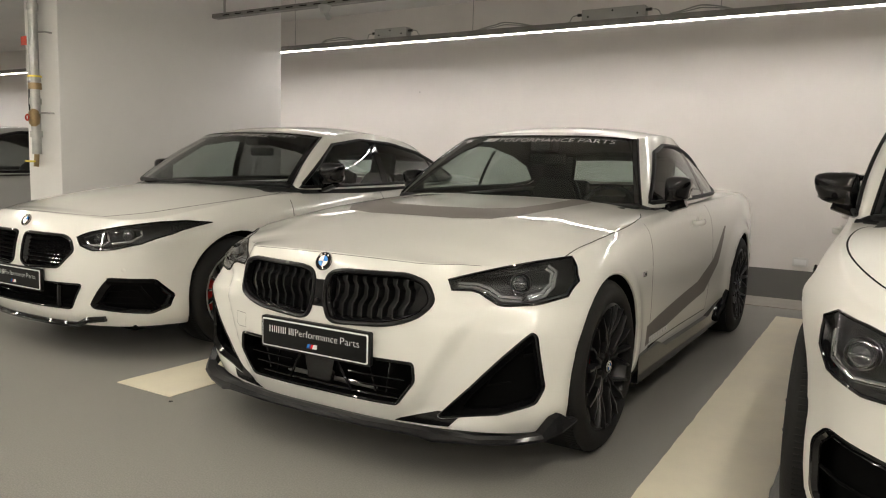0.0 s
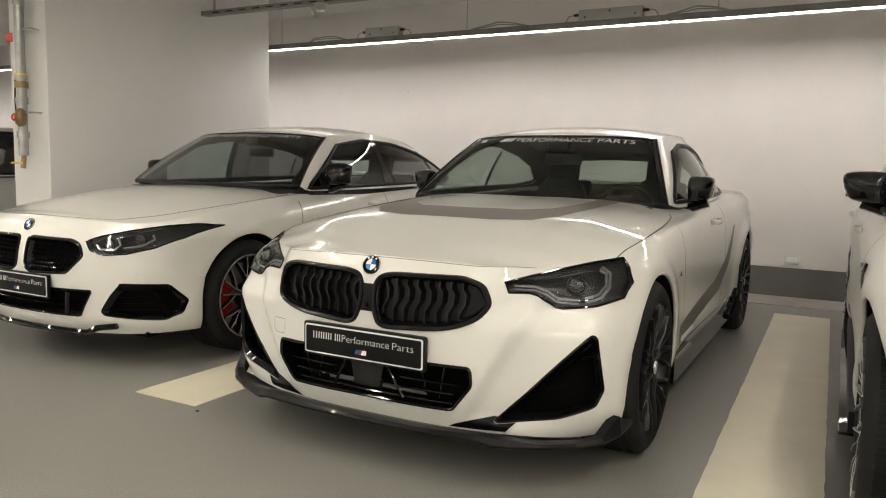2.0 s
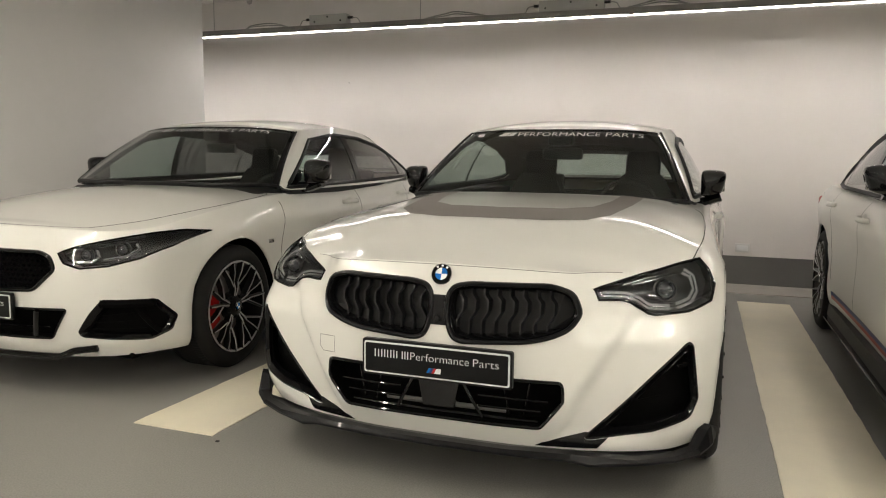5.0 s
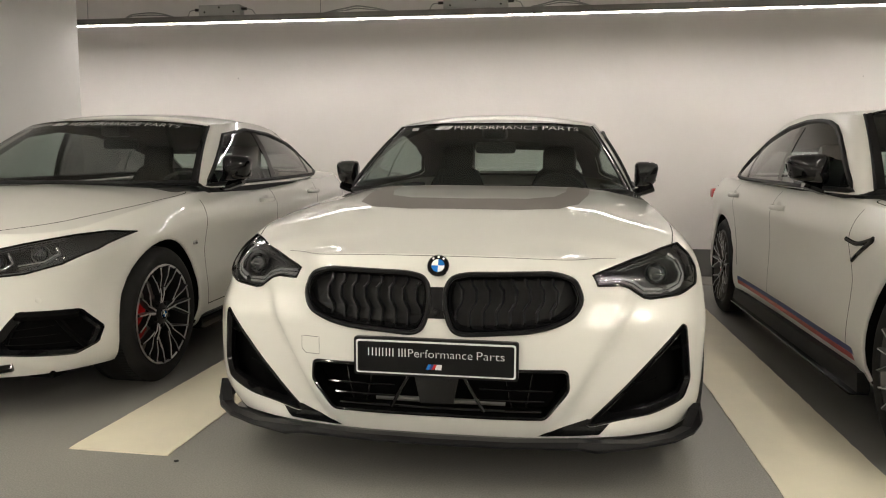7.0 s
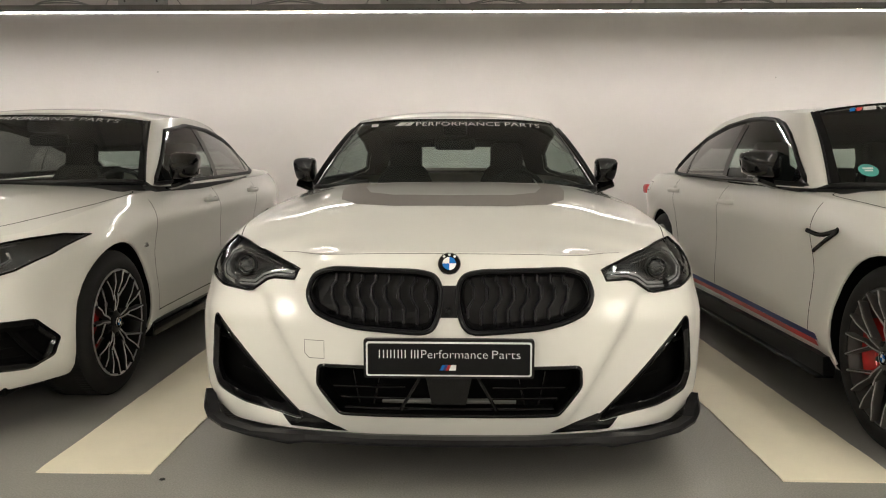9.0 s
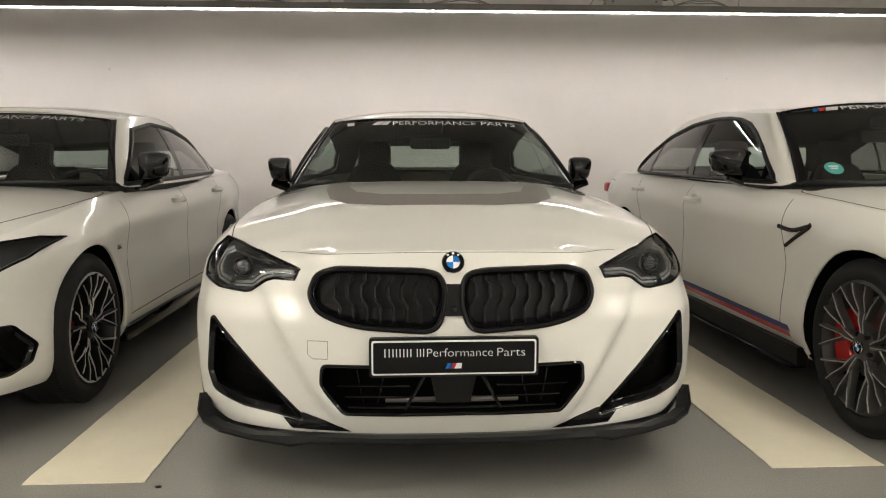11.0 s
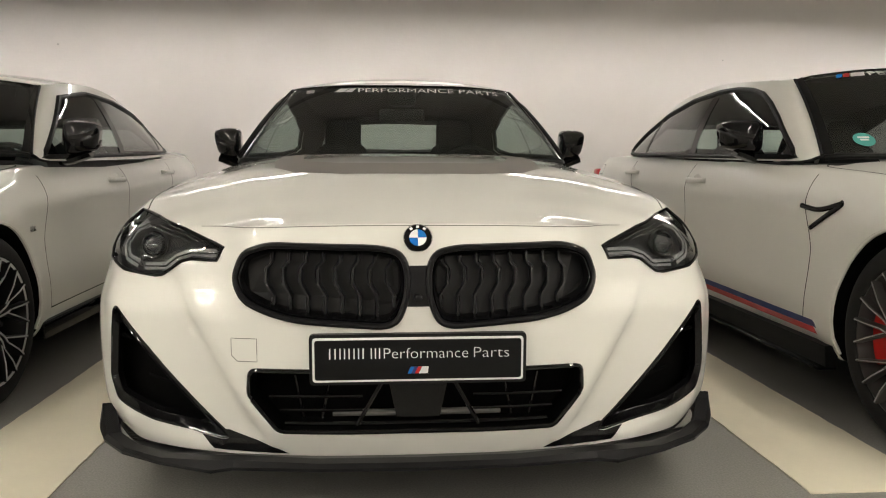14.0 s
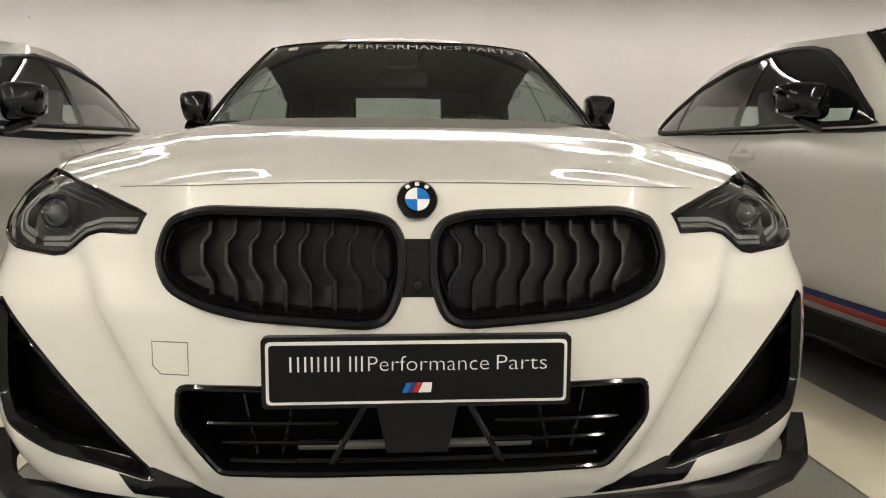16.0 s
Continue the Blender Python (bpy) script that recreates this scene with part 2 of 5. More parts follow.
def capped(bm):
    es = [e for e in bm.edges if len(e.link_faces) == 1]
    bmesh.ops.holes_fill(bm, edges=es, sides=0)
    bmesh.ops.recalc_face_normals(bm, faces=bm.faces)
    return bm


def moved(bm, m):
    bmesh.ops.transform(bm, matrix=m, verts=bm.verts)
    return bm


def prism(poly, y0, y1):
    """A polygon in (x, z) drawn out along y."""
    bm = bmesh.new()
    A = [bm.verts.new((x, y0, z)) for x, z in poly]
    B = [bm.verts.new((x, y1, z)) for x, z in poly]
    bm.faces.new(A), bm.faces.new(B[::-1])
    for i in range(len(poly)):
        j = (i + 1) % len(poly)
        bm.faces.new((A[i], B[i], B[j], A[j]))
    bmesh.ops.recalc_face_normals(bm, faces=bm.faces)
    return bm


def text_mesh(body, size, shear=0.0, weight=0.0):
    """Built-in font as flat geometry in x, y, centred on its left base line."""
    cu = bpy.data.curves.new("letters", "FONT")
    cu.body, cu.size, cu.shear, cu.offset = body, size, shear, weight
    cu.resolution_u = 3
    ob = bpy.data.objects.new("letters", cu)
    scene.collection.objects.link(ob)
    me = bpy.data.meshes.new_from_object(ob.evaluated_get(bpy.context.evaluated_depsgraph_get()))
    bpy.data.objects.remove(ob)
    bm = bmesh.new()
    bm.from_mesh(me)
    bpy.data.meshes.remove(me)
    return bm


def spline(pts, per=6):
    """Catmull-Rom through points of any dimension."""
    P = [np.array(p, float) for p in pts]
    P = [2 * P[0] - P[1], *P, 2 * P[-1] - P[-2]]
    out = []
    for i in range(1, len(P) - 2):
        for k in range(per):
            t = k / per
            a, b, c, d = P[i - 1:i + 3]
            out.append(0.5 * (2 * b + (c - a) * t + (2 * a - 5 * b + 4 * c - d) * t * t + (3 * b - a - 3 * c + d) * t ** 3))
    out.append(P[-2])
    return out


def inside(px, py, poly):
    hit = False
    for (x1, y1), (x2, y2) in zip(poly, poly[1:] + poly[:1]):
        if (y1 > py) != (y2 > py) and px < (x2 - x1) * (py - y1) / (y2 - y1) + x1:
            hit = not hit
    return hit


def cut_out(bm, poly, a, b, keep):
    """Cut the outline poly, in the plane of axes a and b, through the faces that keep() allows; the cut piece leaves bm and is returned."""
    poly = [tuple(map(float, p)) for p in poly]
    for (x1, y1), (x2, y2) in zip(poly, poly[1:] + poly[:1]):
        lo = (min(x1, x2) - 0.004, min(y1, y2) - 0.004)
        hi = (max(x1, x2) + 0.004, max(y1, y2) + 0.004)
        fs = []
        for f in bm.faces:
            us = [v.co[a] for v in f.verts]
            if min(us) > hi[0] or max(us) < lo[0]:
                continue
            vs = [v.co[b] for v in f.verts]
            if min(vs) > hi[1] or max(vs) < lo[1] or not keep(f):
                continue
            fs.append(f)
        co, no = Vector((0, 0, 0)), Vector((0, 0, 0))
        co[a], co[b], no[a], no[b] = x1, y1, y2 - y1, x1 - x2
        if no.length < 1e-6 or not fs:
            continue
        geom = set(fs)
        for f in fs:
            geom.update(f.edges)
            geom.update(f.verts)
        bmesh.ops.bisect_plane(bm, geom=list(geom), dist=1e-6, plane_co=co, plane_no=no.normalized())
    take = []
    for f in bm.faces:
        c = f.calc_center_median()
        if inside(c[a], c[b], poly) and keep(f):
            take.append(f)
    piece = bmesh.new()
    known = {}
    for f in take:
        vs = []
        for v in f.verts:
            if v not in known:
                known[v] = piece.verts.new(v.co)
            vs.append(known[v])
        piece.faces.new(vs)
    bmesh.ops.delete(bm, geom=take, context="FACES")
    return piece


def recessed(piece, shift, low=None, floor=True):
    """Turn a cut piece into a hollow: its face pushed by shift, and walls from the rim down to it. low: no wall where the rim lies under this height."""
    shift = Vector(shift) if not callable(shift) else shift
    rim = [e for e in piece.edges if len(e.link_faces) == 1]
    move = {v: (shift(v.co) if callable(shift) else shift) for v in piece.verts}
    top = {}
    walls = []
    for e in rim:
        if low is not None and all(v.co.z < low for v in e.verts):
            continue
        a, b = e.verts
        for v in (a, b):
            if v not in top:
                top[v] = v.co.copy()
        walls.append((a, b))
    old = {v: top[v] for v in top}
    for v in list(piece.verts):
        v.co = v.co + move[v]
    made = {v: piece.verts.new(co) for v, co in old.items()}
    for a, b in walls:
        piece.faces.new((a, b, made[b], made[a]))
    if not floor:
        bmesh.ops.delete(piece, geom=[f for f in piece.faces if not any(v in made.values() for v in f.verts)], context="FACES")
    bmesh.ops.recalc_face_normals(piece, faces=piece.faces)
    return piece


def mirror_poly(poly):
    return [(-x, z) for x, z in poly][::-1]


# ---- the hall ----
WALL_Y, CEIL_Z = 5.25, 2.95
tagged(obj("floor", box(-16, 14, -14, WALL_Y + 0.3, -0.2, 0.0), M_FLOOR), "grey coated concrete garage floor with a dull sheen", "floor", kind="structure")
tagged(obj("wall_north", box(-16, 14, WALL_Y, WALL_Y + 0.25, 0.0, CEIL_Z + 0.2), M_WALL), "white painted concrete wall with small scuffs and a grey base band", "wall", kind="structure")
tagged(obj("baseboard", box(-16, 14, WALL_Y - 0.004, WALL_Y, 0.0, 0.275), M_BAND), "dark grey painted band along the foot of the wall", "baseboard", kind="structure")
tagged(obj("gutter", box(-16, 14, 4.72, WALL_Y - 0.004, -0.05, 0.006), M_GUTTER), "bare screed strip along the foot of the wall", "gutter", kind="structure")
tagged(obj("ceiling", box(-16, 14, -14, WALL_Y + 0.3, CEIL_Z, CEIL_Z + 0.25), M_CEIL), "grey concrete ceiling slab", "ceiling", kind="structure")
tagged(obj("wall_south", box(-16, 14, -14.3, -14, 0.0, CEIL_Z), M_WALL), "white painted wall", "wall", kind="structure")
tagged(obj("wall_east", box(14, 14.3, -14, WALL_Y, 0.0, CEIL_Z), M_WALL), "white painted wall", "wall", kind="structure")
tagged(obj("wall_west", box(-16.3, -16, -14, WALL_Y, 0.0, CEIL_Z), M_WALL), "white painted wall", "wall", kind="structure")
tagged(obj("pillar", box(-4.38, -3.92, 1.41, 3.9, 0.0, CEIL_Z, 0.006), M_PILLAR), "broad white painted concrete wall pillar", "pillar", kind="structure")


def line_mark(x0, x1, y0, y1, skew=0.0):
    """A painted strip with a slightly worn edge."""
    bm = bmesh.new()
    rnd = random.Random(int(x0 * 100))
    L, R = [], []
    n = 60
    for i in range(n + 1):
        y = y0 + (y1 - y0) * i / n
        dx = skew * i / n
        L.append(bm.verts.new((x0 + dx + rnd.uniform(-0.0025, 0.0025), y, 0.004)))
        R.append(bm.verts.new((x1 + dx + rnd.uniform(-0.0025, 0.0025), y, 0.004)))
    for i in range(n):
        bm.faces.new((L[i], R[i], R[i + 1], L[i + 1]))
    ex = bmesh.ops.extrude_face_region(bm, geom=bm.faces[:])
    for g in ex["geom"]:
        if isinstance(g, bmesh.types.BMVert):
            g.co.z = 0.0005
    bmesh.ops.recalc_face_normals(bm, faces=bm.faces)
    return tagged(obj("parking_line", bm, M_LINE), "wide cream painted parking bay line on the floor", "floor marking", "bay lines", "structure")


for lx in (-1.437, 1.134, 4.0, -6.2):
    line_mark(lx, lx + 0.403, 0.158, 4.3, -0.05 if lx > 0 else 0.0)


def light_line(y, z, x0, x1, pitch, joint, label, lamp):
    """LED strip luminaires end to end under a steel channel on drop rods."""
    bm = bmesh.new()
    w, h = 0.05, 0.045
    section = [(-w, -0.012), (-w, h), (w, h), (w, -0.012), (w - 0.004, -0.012), (w - 0.004, h - 0.004), (-w + 0.004, h - 0.004), (-w + 0.004, -0.012)]
    A = [bm.verts.new((x0, y + a, z + b)) for a, b in section]
    B = [bm.verts.new((x1, y + a, z + b)) for a, b in section]
    for i in range(8):
        bm.faces.new((A[i], A[(i + 1) % 8], B[(i + 1) % 8], B[i]))
    bmesh.ops.recalc_face_normals(bm, faces=bm.faces)
    body = tagged(new("light_strip"), label, "light fixture", "light strips")
    part("channel", bm, M_TRAY, body, "grey steel channel", smooth=False)
    n0 = math.floor((x0 - joint) / pitch)
    for k in range(n0, math.ceil((x1 - joint) / pitch) + 1):
        a, b = max(x0, joint + k * pitch + 0.012), min(x1, joint + (k + 1) * pitch - 0.012)
        if b - a > 0.1:
            bm2 = tube([(a, y, z + 0.004), (b, y, z + 0.004)], 0.014, n=10)
            part("diffuser", bm2, lamp, body, "glowing white diffuser")
            part("end_cap", box(b - 0.002, b + 0.026, y - 0.012, y + 0.012, z - 0.008, z + 0.03, 0.003), M_CHROME, body)
        rx = joint + k * pitch + 0.38
        if x0 < rx < x1:
            part("drop_rod", tube([(rx, y, z + 0.04), (rx, y, CEIL_Z)], 0.004, n=6), M_GALV, body)
    return body


light_line(4.285, 2.385, -14, 13, 2.29, 0.126, "long glowing LED strip hung near the back wall", M_LED)
for ax in (-11.0, -6.6, -2.3, 2.3, 6.8, 11.0):
    light_line(0, 2.7, -12.5, 0.25, 2.29, -0.7, "long glowing LED strip hung over the aisle", M_AISLE).matrix_basis = pose(ax, 0, 0, 0, 0, 90)


def driver_box(x, y, z, w):
    t = tagged(new("driver_box"), "small grey LED driver box with cable glands on the light channel", "driver box", "driver boxes")
    part("case", box(x, x + w, y - 0.05, y + 0.05, z, z + 0.095, 0.006), M_BOX, t)
    for s, xx in ((-1, x), (1, x + w)):
        part("gland", tube([(xx, y - 0.01, z + 0.06), (xx + s * 0.05, y - 0.01, z + 0.06)], 0.013), M_BLACKCABLE, t)
        part("cable", tube(spline([(xx + s * 0.05, y - 0.01, z + 0.06), (xx + s * 0.1, y - 0.01, z + 0.05), (xx + s * 0.13, y, z + 0.01), (xx + s * 0.17, y, z + 0.001)], 5), 0.0045, n=6), M_CABLE, t)
    for k in range(3):
        part("screw", moved(disc(0.008, 0.004, 12), Matrix.Translation((x + 0.06 + k * (w - 0.12) / 2, y - 0.054, z + 0.03 + 0.04 * (k % 2)))), M_BLACK, t)
    return t


for bx, bw in ((-2.93, 0.4), (-0.66, 0.56), (1.6, 0.5), (-5.2, 0.4)):
    driver_box(bx, 4.285, 2.431, bw)

# cable tray crossing over the bays with its hangers
tray = tagged(new("cable_tray"), "perforated grey steel cable tray hung from the ceiling", "cable tray")
part("rail", box(-3.85, 12.0, 2.9, 2.98, 2.47, 2.51, 0.002), M_TRAY, tray, smooth=False)
for k in range(60):
    part("slot", box(-3.7 + k * 0.16, -3.62 + k * 0.16, 2.897, 2.9, 2.483, 2.492), M_CAVITY, tray, smooth=False)
for hx in (-3.72, -2.2, 0.2, 2.4):
    part("hanger", tube([(hx, 2.94, 2.51), (hx, 2.94, CEIL_Z)], 0.012, n=8), M_GALV, tray)

det = tagged(new("smoke_detector"), "white smoke detector under the cable tray", "smoke detector")
part("base", moved(disc(0.055, 0.02, 24, "z"), Matrix.Translation((-2.47, 2.92, 2.45))), M_BOX, det)
part("dome", moved(capped(lathe([(0.048, 0.0), (0.045, -0.02), (0.03, -0.038), (0.012, -0.045)], 24, "z")), Matrix.Translation((-2.47, 2.92, 2.45))), M_BOX, det)
sd = tagged(new("ceiling_sensor"), "small grey sensor hanging from a rod", "sensor")
part("rod", tube([(-2.9, 2.2, 2.62), (-2.9, 2.2, CEIL_Z)], 0.006), M_GALV, sd)
part("head", moved(capped(lathe([(0.012, 0.03), (0.02, 0.01), (0.016, -0.02), (0.006, -0.03)], 16, "z")), Matrix.Translation((-2.9, 2.2, 2.6))), M_BOX, sd)
tagged(obj("ceiling_pipe", tube([(-3.86, 4.6, 2.78), (-2.3, 2.4, 2.78), (-0.5, -0.1, 2.78)], 0.028, n=12), M_GALV, smooth=True), "thin grey steel pipe under the ceiling", "pipe")

# loose cables lying on the channel of the light strip
for cx, cw in ((-3.7, 0.5), (-1.75, 0.6), (0.1, 0.5), (2.2, 0.5)):
    rnd = random.Random(int(cx * 10))
    pts = [(cx + cw * k / 6, 4.285 + rnd.uniform(-0.03, 0.03), 2.436 + (0.05 * math.sin(math.pi * k / 6) if 0 < k < 6 else 0)) for k in range(7)]
    bm = tube(spline(pts, 4), 0.006, n=6)
    tube_into(bm, spline([(x, y + 0.012, z * 0.6 + 2.44 * 0.4) for x, y, z in pts], 4), 0.005, n=6)
    tagged(obj("cable_loop", bm, M_CABLE, smooth=True), "slack grey cable lying on the light channel", "cable", "slack cables")

# pipe with valves at the pillar's end
pipe = tagged(new("drain_pipe"), "galvanised riser pipe with brass valves and tags", "pipe")
PX, PY = -4.12, 1.33
part("riser", tube([(PX, PY, 1.14), (PX, PY, CEIL_Z)], 0.036, n=16), M_GALV, pipe)
for z, r, m in ((1.2, 0.026, M_BRASS), (1.3, 0.046, M_GALV), (1.68, 0.05, M_BRASS), (1.74, 0.046, M_GALV), (1.56, 0.045, M_GALV), (2.3, 0.044, M_GALV)):
    part("coupling", tube([(PX, PY, z - 0.025), (PX, PY, z + 0.025)], r, n=16), m, pipe)
part("outlet_cock", tube([(PX, PY, 1.16), (PX - 0.0, PY - 0.01, 1.04)], 0.02, n=10), M_BRASS, pipe, "brass outlet")
part("tap_lever", box(PX - 0.11, PX + 0.02, PY - 0.04, PY - 0.025, 1.075, 1.09, 0.003), M_YELLOW, pipe, "yellow lever")
part("valve_body", moved(capped(lathe([(0.02, -0.07), (0.04, -0.045), (0.046, 0.0), (0.04, 0.045), (0.02, 0.07)], 20, "z")), Matrix.Translation((PX + 0.01, PY - 0.02, 1.43))), M_BRASS, pipe)
part("valve_wheel", moved(lathe([(0.022, -0.008), (0.03, 0.0), (0.022, 0.008)], 20, "y"), Matrix.Translation((PX, PY - 0.07, 1.43))), M_REDTAG, pipe, "red hand wheel")
part("tag", box(PX - 0.11, PX - 0.03, PY - 0.04, PY - 0.035, 2.0, 2.07, 0.002), M_REDTAG, pipe, "red tag")
part("band", tube([(PX, PY, 1.75), (PX, PY, 1.765)], 0.052, n=16), M_YELLOW, pipe, "yellow marking band")
for z in (2.1, 1.47):
    part("bracket", tube([(PX, PY, z), (PX + 0.12, PY + 0.02, z), (PX + 0.12, PY + 0.1, z)], 0.008, n=6), M_GALV, pipe)
part("chain", tube([(PX - 0.05, PY - 0.02, 1.72), (PX - 0.055, PY - 0.02, 1.55), (PX - 0.045, PY - 0.02, 1.42)], 0.006, n=6), M_BLACK, pipe)

sock = tagged(new("wall_socket"), "white wall socket box above the grey band", "socket")
part("plate", box(1.07, 1.2, WALL_Y - 0.03, WALL_Y, 0.315, 0.395, 0.006), M_PILLAR, sock)
part("flap", box(1.085, 1.185, WALL_Y - 0.038, WALL_Y - 0.03, 0.33, 0.38, 0.004), M_WHITE, sock)


bm = moved(disc(0.009, 0.002, 14, "z"), Matrix.Translation((-0.975, 0.118, 0.001)))
tagged(obj("floor_stud", bm, M_BLACK), "small dark stud set in the garage floor", "stud")


# ---- cars ----
def smooth_table(pts):
    """A smooth curve through (t, value) pairs."""
    ts, vs = [p[0] for p in pts], [p[1] for p in pts]
    fine = spline(list(zip(ts, vs)), 40)
    fx, fy = [p[0] for p in fine], [p[1] for p in fine]
    return lambda t: float(np.interp(t, fx, fy))


class Shell:
    """The painted skin: a ring of columns round the plan, closed by a crowned top."""

    def __init__(self, plan, bottom=0.2, side=(), front=(), crown=(), rows=26, per=6, flare=(), crease=None, hood=None, ridge=None, across=24):
        if plan is None:
            self.bm = bmesh.new()
            return
        cols = spline(plan, per)
        self.n = len(cols)
        P = np.array(cols)
        tang = np.gradient(P[:, :2], axis=0)
        tang /= np.linalg.norm(tang, axis=1)[:, None]
        norm = np.stack([tang[:, 1], -tang[:, 0]], 1)
        norm[0], norm[-1] = (0, -1), (0, 1)
        sfun, ffun, cfun = smooth_table(side), smooth_table(front), smooth_table(crown)
        hfun = smooth_table(hood) if hood else None
        vs = [1 - (1 - k / (rows - 1)) ** 1.25 for k in range(rows)]
        self.grid = []
        for i in range(self.n):
            col = []
            w = min(1.0, max(0.0, -norm[i][1])) ** 1.5
            wr = min(1.0, max(0.0, norm[i][1]))
            for v in vs:
                ins = w * ffun(v) + (1 - w) * sfun(v) + wr * 0.02 * v
                z = bottom + (P[i][2] - bottom) * v
                x, y = P[i][0] - norm[i][0] * ins, P[i][1] - norm[i][1] * ins
                for fy, fz, fr, out in flare:
                    d = math.hypot(y - fy, z - fz) / fr
                    if x > 0.5 * P[:, 0].max():
                        x += out * math.exp(-((d - 1.0) / 0.13) ** 2)
                if crease:
                    y += crease(x, y, z)
                if i in (0, self.n - 1):
                    x = 0.0
                col.append(Vector((max(x, 0.0), y, z)))
            self.grid.append(col)
        bm = bmesh.new()
        R = [[bm.verts.new(p) for p in col] for col in self.grid]
        L = [R[i] if i in (0, self.n - 1) else [bm.verts.new((-p.x, p.y, p.z)) for p in self.grid[i]] for i in range(self.n)]
        for i in range(self.n - 1):
            for k in range(rows - 1):
                bm.faces.new((R[i][k], R[i + 1][k], R[i + 1][k + 1], R[i][k + 1]))
                bm.faces.new((L[i][k], L[i][k + 1], L[i + 1][k + 1], L[i + 1][k]))
        m = across
        prev = None
        for i in range(self.n):
            a, b = R[i][-1], L[i][-1]
            if i in (0, self.n - 1):
                row = [a] * (m + 1)
            else:
                row = [a]
                for k in range(1, m):
                    s = math.cos(math.pi * k / m)
                    rise = max(0.001, hfun(a.co.y) - a.co.z) if hood and a.co.y < hood[-1][0] else cfun(a.co.y)
                    z = a.co.z + rise * (1 - abs(s) ** (3.0 if hood else 2.4))
                    if ridge:
                        z += ridge(abs(a.co.x * s), a.co.y) * min(1.0, 4 * (1 - abs(s)))
                    row.append(bm.verts.new((a.co.x * s, a.co.y, z)))
                row.append(b)
            if prev:
                for k in range(m):
                    q = []
                    for v in (prev[k], row[k], row[k + 1], prev[k + 1]):
                        if v not in q:
                            q.append(v)
                    if len(q) > 2:
                        bm.faces.new(q)
            prev = row
        bmesh.ops.recalc_face_normals(bm, faces=bm.faces)
        self.bm = bm
        self.refresh()

    def refresh(self):
        from_bm = bmesh.new()
        known = {v: from_bm.verts.new(v.co) for v in self.bm.verts}
        for f in self.bm.faces:
            from_bm.faces.new([known[v] for v in f.verts])
        self.tris = []
        bmesh.ops.triangulate(from_bm, faces=from_bm.faces)
        for f in from_bm.faces:
            self.tris.append([v.co[:] for v in f.verts])
        from_bm.free()
        T = np.array(self.tris)
        self.A, self.E1, self.E2 = T[:, 0], T[:, 1] - T[:, 0], T[:, 2] - T[:, 0]

    def cast(self, o, d):
        """First skin point along a ray, with its outward normal."""
        o, d = np.array(o, float), np.array(d, float)
        h = np.cross(d, self.E2)
        det = (self.E1 * h).sum(1)
        det[abs(det) < 1e-12] = 1e-12
        s = o - self.A
        u = (s * h).sum(1) / det
        q = np.cross(s, self.E1)
        v = (q @ d) / det
        t = (self.E2 * q).sum(1) / det
        ok = (u >= -1e-6) & (v >= -1e-6) & (u + v <= 1 + 1e-6) & (t > 0)
        if not ok.any():
            return None
        k = np.where(ok)[0][t[ok].argmin()]
        nrm = np.cross(self.E1[k], self.E2[k])
        nrm /= np.linalg.norm(nrm)
        if nrm @ d > 0:
            nrm = -nrm
        return Vector(o + d * t[k]), Vector(nrm)

    def front(self, x, z, out=0.0):
        p, n = self.cast((x, -2, z), (0, 1, 0))
        return p + n * out

    def side(self, y, z, s=1, out=0.0):
        hit = self.cast((s * 2, y, z), (-s, 0, 0))
        return hit[0] + hit[1] * out if hit else Vector((s * 0.85, y, z))

    def top(self, x, y, out=0.0):
        p, n = self.cast((x, y, 3), (0, 0, -1))
        return p + n * out


def dense(poly, step=0.03, closed=True):
    out = []
    for p, q in zip(poly, poly[1:] + poly[:1] if closed else poly[1:]):
        n = max(1, int(math.dist(p, q) / step))
        out += [tuple(p[i] + (q[i] - p[i]) * k / n for i in range(2)) for k in range(n)]
    return out if closed else out + [poly[-1]]


def rounded(poly, r=0.03, n=4):
    """Round the corners of a polygon."""
    out = []
    m = len(poly)
    for i in range(m):
        p, a, b = Vector(poly[i]), Vector(poly[i - 1]), Vector(poly[(i + 1) % m])
        ra, rb = min(r, (a - p).length * 0.45), min(r, (b - p).length * 0.45)
        s, e = p + (a - p).normalized() * ra, p + (b - p).normalized() * rb
        for k in range(n + 1):
            t = k / n
            out.append(tuple((s * (1 - t) + p * t) * (1 - t) + (p * (1 - t) + e * t) * t))
    return out


def inset(poly, d):
    """The outline drawn in by d on all sides."""
    area = sum(a[0] * b[1] - b[0] * a[1] for a, b in zip(poly, poly[1:] + poly[:1]))
    out, n = [], len(poly)
    for i in range(n):
        a, b = Vector(poly[i - 1]), Vector(poly[(i + 1) % n])
        t = (b - a).normalized()
        nrm = Vector((-t.y, t.x)) * (1 if area > 0 else -1)
        out.append(tuple(Vector(poly[i]) + nrm * d))
    return out


def bezel(shell, poly, steps):
    """A moulded frame round an opening: steps of (inset, depth behind the skin)."""
    base = dense(poly, 0.02)
    bm = bmesh.new()
    loops = []
    for d, y in steps:
        loops.append([bm.verts.new(shell.front(x, z) + Vector((0, y, 0))) for x, z in (inset(base, d) if d else base)])
    n = len(base)
    for A, B in zip(loops, loops[1:]):
        for i in range(n):
            j = (i + 1) % n
            bm.faces.new((A[i], A[j], B[j], B[i]))
    bmesh.ops.recalc_face_normals(bm, faces=bm.faces)
    return bm


